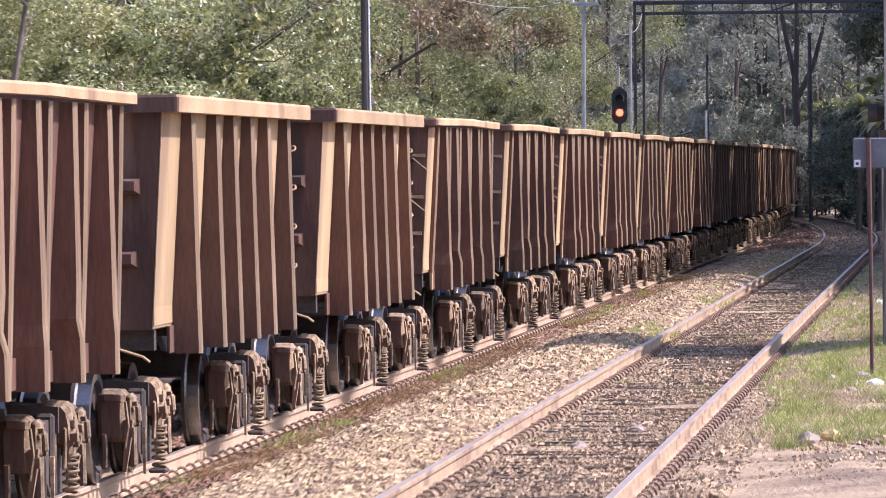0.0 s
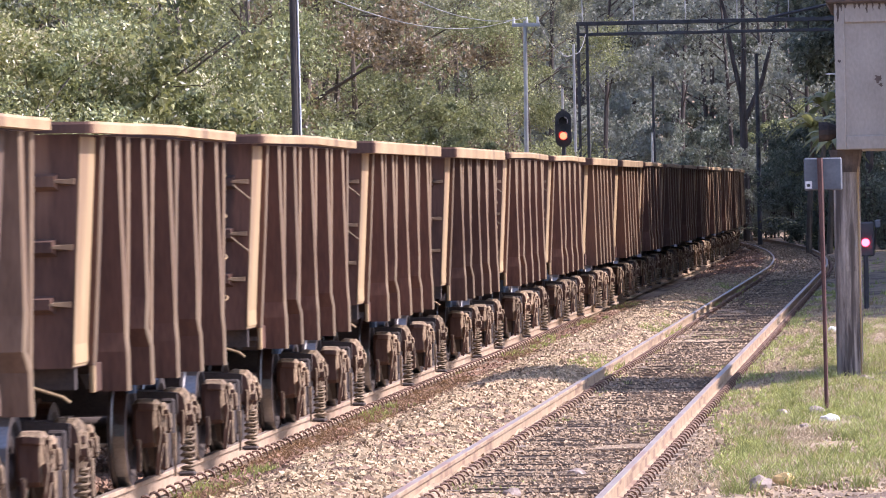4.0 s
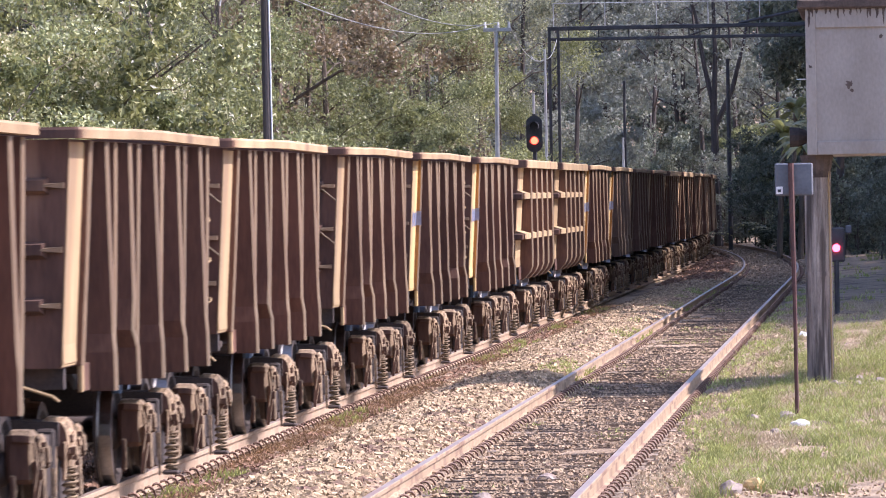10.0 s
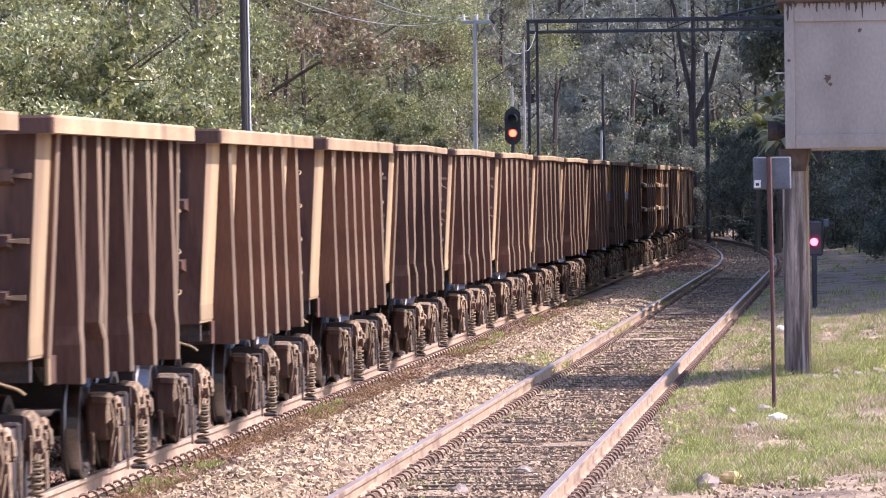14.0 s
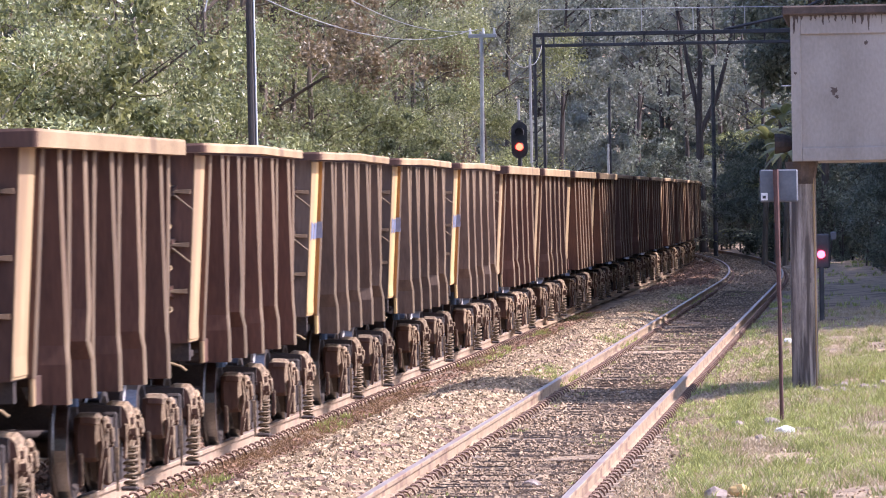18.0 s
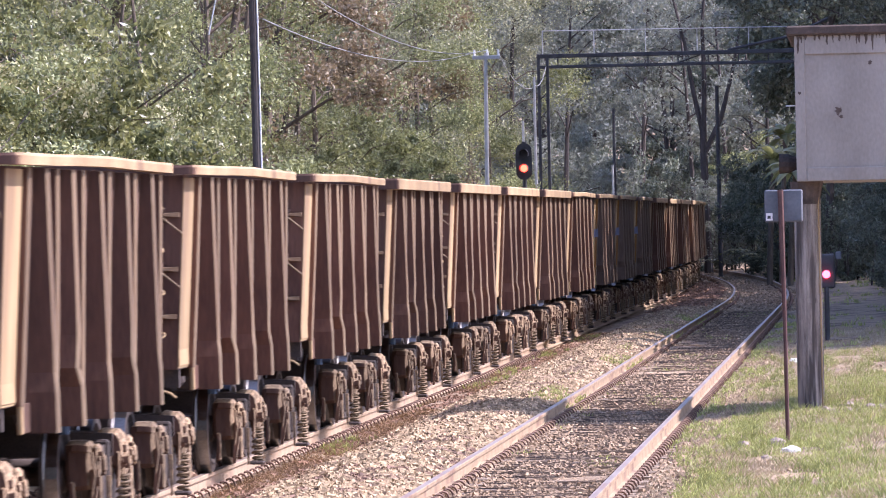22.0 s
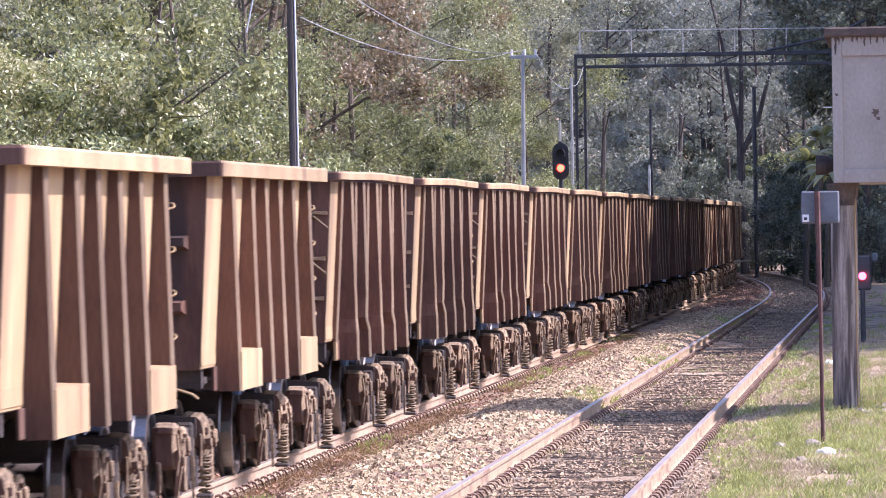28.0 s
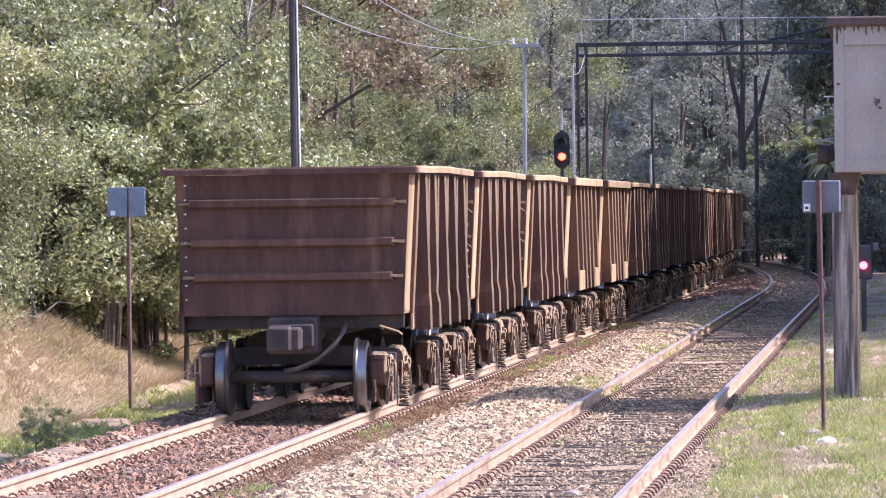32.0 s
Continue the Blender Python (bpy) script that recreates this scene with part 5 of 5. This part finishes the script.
# tall trees by the line whose shade crosses the tracks
grove([("dense", 8.5, 137, 0.95), ("dense", 9.0, 141, 1.05), ("dense", 10.5, 152, 1.0), ("dense", 9.5, 166, 0.9), ("dense", 12.0, 182, 1.1), ("dense", 10.0, 200, 1.05), ("dense", 9.0, 216, 1.0),
       ("dense", 6.5, 134, 0.9), ("dense", 13, 142, 1.3), ("dense", 13.5, 138, 1.35), ("dense", 14, 147, 1.3), ("dense", 7.5, 147, 1.0)], "shade trees")
grove([("dense", 18, 144, 1.55), ("dense", 19, 146, 1.5), ("dense", 17, 157, 1.45), ("dense", 15, 170, 1.3), ("dense", 18, 190, 1.5), ("dense", 10, 158, 1.1),
       ("dense", 11, 175, 1.1), ("dense", 10, 190, 1.1), ("dense", 13, 208, 1.3), ("dense", 12, 225, 1.2), ("dense", 12, 245, 1.3)], "shade trees")
grove([("dense", -46 + 4.2 * k, 336 + (k * 37) % 14, 1.0 + 0.05 * (k % 5)) for k in range(16)], "far woods")


# undergrowth at the foot of the woods, and trees that keep it in shade
grove([("bush_dim" if k % 3 else "bush_hazy", -24 + 1.9 * k, 292 + (k * 29) % 22, 1.5 + 0.12 * (k % 5)) for k in range(14)]
      + [("bush_dim", -3.4, 240, 1.2), ("bush_dim", -1.6, 226, 1.1), ("bush_dim", -0.4, 214, 1.1), ("bush_dim", 0.6, 200, 1.0), ("bush_hazy", -4.9, 250, 1.2), ("bush_dim", -6.4, 262, 1.3), ("bush_dim", -8.8, 276, 1.4),
         ("bush_dim", -2.2, 216, 1.2), ("bush_dim", -1.0, 205, 1.0), ("bush_dim", -0.2, 222, 1.2), ("bush_dim", 0.3, 190, 0.9), ("bush_dim", -3.2, 229, 1.2), ("bush_dim", -2.2, 234, 1.3), ("bush_dim", 1.5, 184, 1.0), ("bush_dim", 1.8, 170, 1.0), ("bush_dim", 2.0, 156, 0.9), ("bush_dim", 2.2, 142, 0.8), ("bush_hazy", -13.6, 246, 1.5), ("bush_dim", -12.8, 262, 1.5), ("bush_hazy", -14.2, 230, 1.3)], "undergrowth")
grove([("overhang", -1.6, 213, 1.0), ("overhang", -0.6, 236, 1.15), ("overhang", 1.2, 196, 0.9)], "woods beyond the bend")
grove([("dense", 8.5, 138.5, 1.35), ("dense", 10.5, 141.5, 1.4), ("dense", 13.0, 139.5, 1.6), ("dense", 9.5, 158, 1.4), ("dense", 12.5, 160, 1.5), ("dense", 9.5, 212, 1.5), ("dense", 10, 227, 1.5), ("dense", 10.5, 242, 1.5), ("dense", 15, 232, 1.7), ("dense", 9, 256, 1.5)], "shade trees")


grove([("dense", 6.0 + 0.3 * (k % 2), 104 + 4 * k, 0.41 + 0.037 * k) for k in range(7)] + [("dense", 7.5, 103 + 2.5 * k, 0.5 + 0.027 * k) for k in range(10)] + [("dense", 9.0, 102 + 4 * k, 0.6 + 0.037 * k) for k in range(2, 7)], "shade trees")


grove([("dense", 10.5 + 2.0 * (k % 2), 131 + 5 * k, 1.3 + 0.06 * (k % 3)) for k in range(5)] + [("dense", 12.0, 178 + 19 * k, 1.35) for k in range(3)], "shade trees")
grove([("dense", 5.2 + 0.4 * (k % 2), 105 + 3.4 * k, 0.31 + 0.028 * k) for k in range(9)], "shade trees")


def forked_tree(x, y):
    """A bare dark trunk that forks low, with a thin crown."""
    t = thing("tree", "dark-barked forked tree before the woods", "tree", group="woods beyond the bend")
    wood, z = Shape(), ground_z(x, y)
    wood.tube([(x + 0.1, y, z - 0.3), (x, y, 3.4), (x - 0.05, y, 6.2)], [0.22, 0.19, 0.17], 8)
    limbs = (((-0.05, 6.1), (-0.45, 8.0), (-0.8, 10.2), (-1.6, 13.5)), ((-0.02, 6.1), (0.05, 8.5), (0.0, 11.0), (0.3, 14.5)), ((0.0, 5.2), (0.8, 6.9), (1.4, 9.2), (1.8, 11.5)))
    cs, rng = [], random.Random(44)
    for limb in limbs:
        wood.tube([(x + dx, y + 0.1 * i, zz) for i, (dx, zz) in enumerate(limb)], [0.13, 0.11, 0.08, 0.03], 7)
        for _ in range(16):
            dx, zz = limb[-1] if rng.random() < 0.6 else limb[-2]
            cs.append((x + dx + rng.gauss(0, 1.1), y + rng.gauss(0, 1.1), zz + rng.gauss(0, 0.9)))
    part("trunk", wood, BARK_DARK, t)
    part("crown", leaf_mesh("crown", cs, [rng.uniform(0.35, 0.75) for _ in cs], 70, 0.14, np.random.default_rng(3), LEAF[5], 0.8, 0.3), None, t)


forked_tree(-7.35, 254)


def grass(name, label, n, place, lo, hi, mat, seed, blades=7, wide=0.007, lean=0.35):
    """Tufts of thin bent blades as one sheet of stuff."""
    rng = random.Random(seed)
    v, f = [], []
    for _ in range(n):
        p = place(rng)
        if p is None:
            continue
        x, y, z = p
        for _b in range(blades):
            a, h = rng.uniform(0, 6.28), rng.uniform(lo, hi)
            ln = 0.02 + h * lean * rng.uniform(0.3, 2.0)
            bx, by = x + rng.gauss(0, 0.04), y + rng.gauss(0, 0.04)
            tx, ty = bx + math.cos(a) * ln, by + math.sin(a) * ln
            k = len(v)
            v += [(bx - wide, by, z), (bx + wide, by, z), (bx + (tx - bx) * 0.4 + wide * 0.8, by, z + h * 0.6), (bx + (tx - bx) * 0.4 - wide * 0.8, by, z + h * 0.6), (tx, ty, z + h)]
            f += [(k, k + 1, k + 2, k + 3), (k + 3, k + 2, k + 4)]
    me = bpy.data.meshes.new(name)
    me.from_pydata(v, [], f)
    me.materials.append(mat)
    return tagged(new(name, me), label, "grass", kind="stuff")


def verge(x0, x1, y0, y1, want, cut):
    """Grass only in patches: a slow noise decides."""
    def place(rng):
        y = y0 * (y1 / y0) ** rng.random()
        x = rng.uniform(x0, x1)
        if y > BEND_2:
            x += track_x(TRACK_2, BEND_2, y) - TRACK_2
        if noise.noise(Vector((x * 1.1, y * 0.16, want))) < cut:
            return None
        return (x, y, ground_z(x, y) - 0.01)
    return place


def clumps(x0, x1, y0, y1, want, cut):
    """Grass gathered in small clumps: a quick noise decides."""
    def place(rng):
        y = y0 * (y1 / y0) ** rng.random()
        x = rng.uniform(x0, x1)
        if noise.noise(Vector((x * 3.2, y * 0.75, want))) < cut:
            return None
        return (x, y, ground_z(x, y) - 0.01)
    return place


grass("grass", "short bright green grass on the verge", 9500, verge(-1.8, 1.0, 47, 84, 1.0, -0.06), 0.02, 0.09, GRASS, 11, 6, 0.004)
grass("grass", "taller green tufts on the verge", 2000, verge(-1.75, 0.9, 47, 82, 2.5, 0.08), 0.05, 0.14, GRASS, 31, 7, 0.004)
grass("grass", "uneven clumps of tall yellow-green grass", 5200, clumps(-1.8, 1.2, 45, 100, 21.0, 0.1), 0.04, 0.17, GRASS_OLIVE, 71, 8, 0.0035, 0.6)
grass("dry_grass", "clumps of dry brown grass and litter", 2600, clumps(-2.0, 1.4, 46, 105, 33.0, 0.2), 0.02, 0.1, DRYGRASS, 72, 7, 0.004, 0.9)
grass("grass", "dry yellow grass on the verge", 9000, verge(-2.1, 1.6, 46.5, 122, 5.0, -0.2), 0.02, 0.1, DRYGRASS, 12, 5, 0.005)
grass("grass", "green grass between rail and verge", 1500, verge(-2.3, -1.7, 48, 150, 2.0, 0.05), 0.03, 0.11, GRASS, 13)
grass("weeds", "green weeds growing along the ballast", 900, verge(-4.6, -4.0, 75, 150, 3.0, 0.05), 0.03, 0.1, GRASS, 14)
grass("weeds", "thin weeds growing between the sleepers", 700, verge(-4.0, -2.6, 46, 150, 4.0, 0.15), 0.02, 0.08, GRASS, 15)
grass("weeds", "dry brown weeds beside the rail", 3000, verge(-6.35, -5.7, 40, 125, 6.0, -0.02), 0.02, 0.09, BROWN_WEED, 16, 6, 0.005, 0.8)
grass("weeds", "green weeds beside the rail", 500, verge(-6.4, -5.8, 40, 125, 8.0, 0.2), 0.03, 0.12, GRASS, 17, 7)
grass("dry_grass", "dry straw-coloured grass heaped on the bank", 12000, verge(-16.8, -12.8, 78, 112, 7.0, -0.6), 0.06, 0.26, DRYGRASS, 18, 8, 0.006, 0.9)
grass("grass", "green grass and weeds on the bank", 4800, verge(-14.5, -9.9, 64, 116, 14.0, -0.1), 0.05, 0.2, GRASS, 41, 7, 0.007, 0.6)
grass("grass", "green grass beside the dirt strip", 1800, verge(-11.5, -9.9, 60, 116, 9.0, 0.05), 0.04, 0.2, GRASS, 19, 8, 0.006, 0.7)
grass("dry_grass", "tall dry grass along the top of the bank", 4500, verge(-12.8, -11.2, 108, 175, 10.0, -0.5), 0.8, 2.2, DRYGRASS, 20, 6, 0.009, 0.3)
grass("grass", "sparse grass in the shade beside the line", 1500, verge(-1.6, 3.5, 100, 240, 12.0, 0.05), 0.04, 0.14, GRASS, 21)


def fern(x, y, s, label):
    """A few arching fronds with paired leaflets."""
    rng = random.Random(int(x * 100))
    v, f = [], []
    for k in range(7):
        a = k * 0.9 + rng.uniform(-0.2, 0.2)
        for i in range(12):
            u = i / 11
            px, py, pz = math.cos(a) * u * s * 0.8, math.sin(a) * u * s * 0.8, s * (1.3 * u - 0.9 * u * u)
            w = s * 0.26 * math.sin(math.pi * min(1, u * 0.9 + 0.12))
            nx, ny = -math.sin(a), math.cos(a)
            for sd in (-1, 1):
                j = len(v)
                v += [(px, py, pz), (px + nx * w * sd + math.cos(a) * 0.05 * s, py + ny * w * sd + math.sin(a) * 0.05 * s, pz - 0.03 * s), (px + math.cos(a) * 0.05 * s, py + math.sin(a) * 0.05 * s, pz)]
                f += [(j, j + 1, j + 2)]
    t = thing("fern", label, "fern", pose(x, y, ground_z(x, y)))
    me = bpy.data.meshes.new("fronds")
    me.from_pydata(v, [], f)
    me.materials.append(LEAF[1])
    part("fronds", me, None, t)


def palm(x, y, h, label):
    """A leaning stem with a head of long arching leaves."""
    t = thing("broadleaf_plant", label, "plant", pose(x, y, ground_z(x, y)))
    part("stem", Shape().tube([(0, 0, -0.2), (0.1, 0, h * 0.5), (0.25, 0, h)], [0.12, 0.1, 0.07], 7), BARK, t)
    rng = random.Random(int(y * 10))
    for k in range(13):
        a, ln, up = k * 2.4, rng.uniform(0.9, 1.5), rng.uniform(0.3, 1.1)
        v = []
        for i in range(7):
            u = i / 6
            d, z, w = ln * u, h + up * 1.6 * u - 1.3 * u * u, 0.2 * math.sin(math.pi * min(1, u * 0.92 + 0.08))
            v += [(0.25 + math.cos(a) * d - math.sin(a) * w, math.sin(a) * d + math.cos(a) * w, z - 0.06), (0.25 + math.cos(a) * d, math.sin(a) * d, z), (0.25 + math.cos(a) * d + math.sin(a) * w, math.sin(a) * d - math.cos(a) * w, z - 0.06)]
        part("leaf", Shape().add(v, [(3 * i + j, 3 * i + j + 1, 3 * i + j + 4, 3 * i + j + 3) for i in range(6) for j in (0, 1)]), LEAF[1], t)


palm(-3.7, 206.0, 4.6, "tall broad-leaved plant with bright green arching leaves")
palm(-2.9, 203.0, 4.0, "tall broad-leaved plant with bright green arching leaves")
palm(-3.3, 209.0, 5.4, "tall broad-leaved plant with bright green arching leaves")
fern(-10.9, 73.6, 0.5, "small fern among the grass beside the ballast")
fern(-11.3, 75.0, 0.4, "small fern among the grass beside the ballast")
fern(-3.9, 226.0, 2.6, "large bright green fern leaves at the wood's edge")
fern(-3.4, 222.0, 2.2, "large bright green fern leaves at the wood's edge")
fern(-7.6, 232.0, 1.8, "large bright green fern leaves at the wood's edge")


# ---- loose stones and litter ----
def rock(x, y, r, seed, label, mat=None, name="rock"):
    rng = random.Random(seed)
    bm = bmesh.new()
    bmesh.ops.create_icosphere(bm, subdivisions=2, radius=1)
    for p in bm.verts:
        k = 1 + 0.35 * noise.noise(p.co * 1.3 + Vector((seed, 0, 0))) + rng.uniform(-0.06, 0.06)
        p.co = Vector((p.co.x * r * k, p.co.y * r * 0.8 * k, p.co.z * r * 0.7 * k))
    me = bpy.data.meshes.new(name)
    bm.to_mesh(me)
    bm.free()
    me.materials.append(mat or ROCK)
    ob = tagged(new(name, me), label, "rock" if name == "rock" else "litter", "rocks on the verge" if name == "rock" else "")
    ob.matrix_basis = pose(x, y, ground_z(x, y) + r * 0.3)


ROCK = material("weathered_grey_rock", (0.16, 0.12, 0.1), (0.4, 0.33, 0.28), 6, 0.9, 0, 0.6, 30)
for k, (x, y, r) in enumerate(((-1.27, 46.3, 0.1), (-1.42, 61.0, 0.08), (-1.09, 57.0, 0.06), (-1.04, 60.2, 0.1), (-1.22, 58.5, 0.05), (-0.6, 70.0, 0.07), (-0.3, 70.6, 0.09), (-0.05, 69.8, 0.08), (0.2, 70.4, 0.1), (-3.0, 50.2, 0.08), (-3.35, 47.0, 0.08))):
    rock(x, y, r, k + 1, "brown weathered stone lying in the grass" if k < 9 else "dark stone lying between the rails")
rock(-0.86, 57.9, 0.1, 31, "crumpled white plastic bag lying in the grass", WHITE, "plastic_bag")
rock(-1.31, 94.5, 0.1, 32, "crumpled white plastic scrap near the pillar", WHITE, "plastic_bag")
rock(-1.07, 46.6, 0.09, 33, "broken yellowish brick on the dirt", YELLOW, "broken_brick")

# broken debris heaped at the foot of the pillar
for k in range(26):
    rng = random.Random(700 + k)
    rock(rng.uniform(-0.6, 1.2), rng.uniform(68.6, 71.2), rng.uniform(0.025, 0.075), 50 + k, "broken brown stone in the debris by the pillar")


motions()
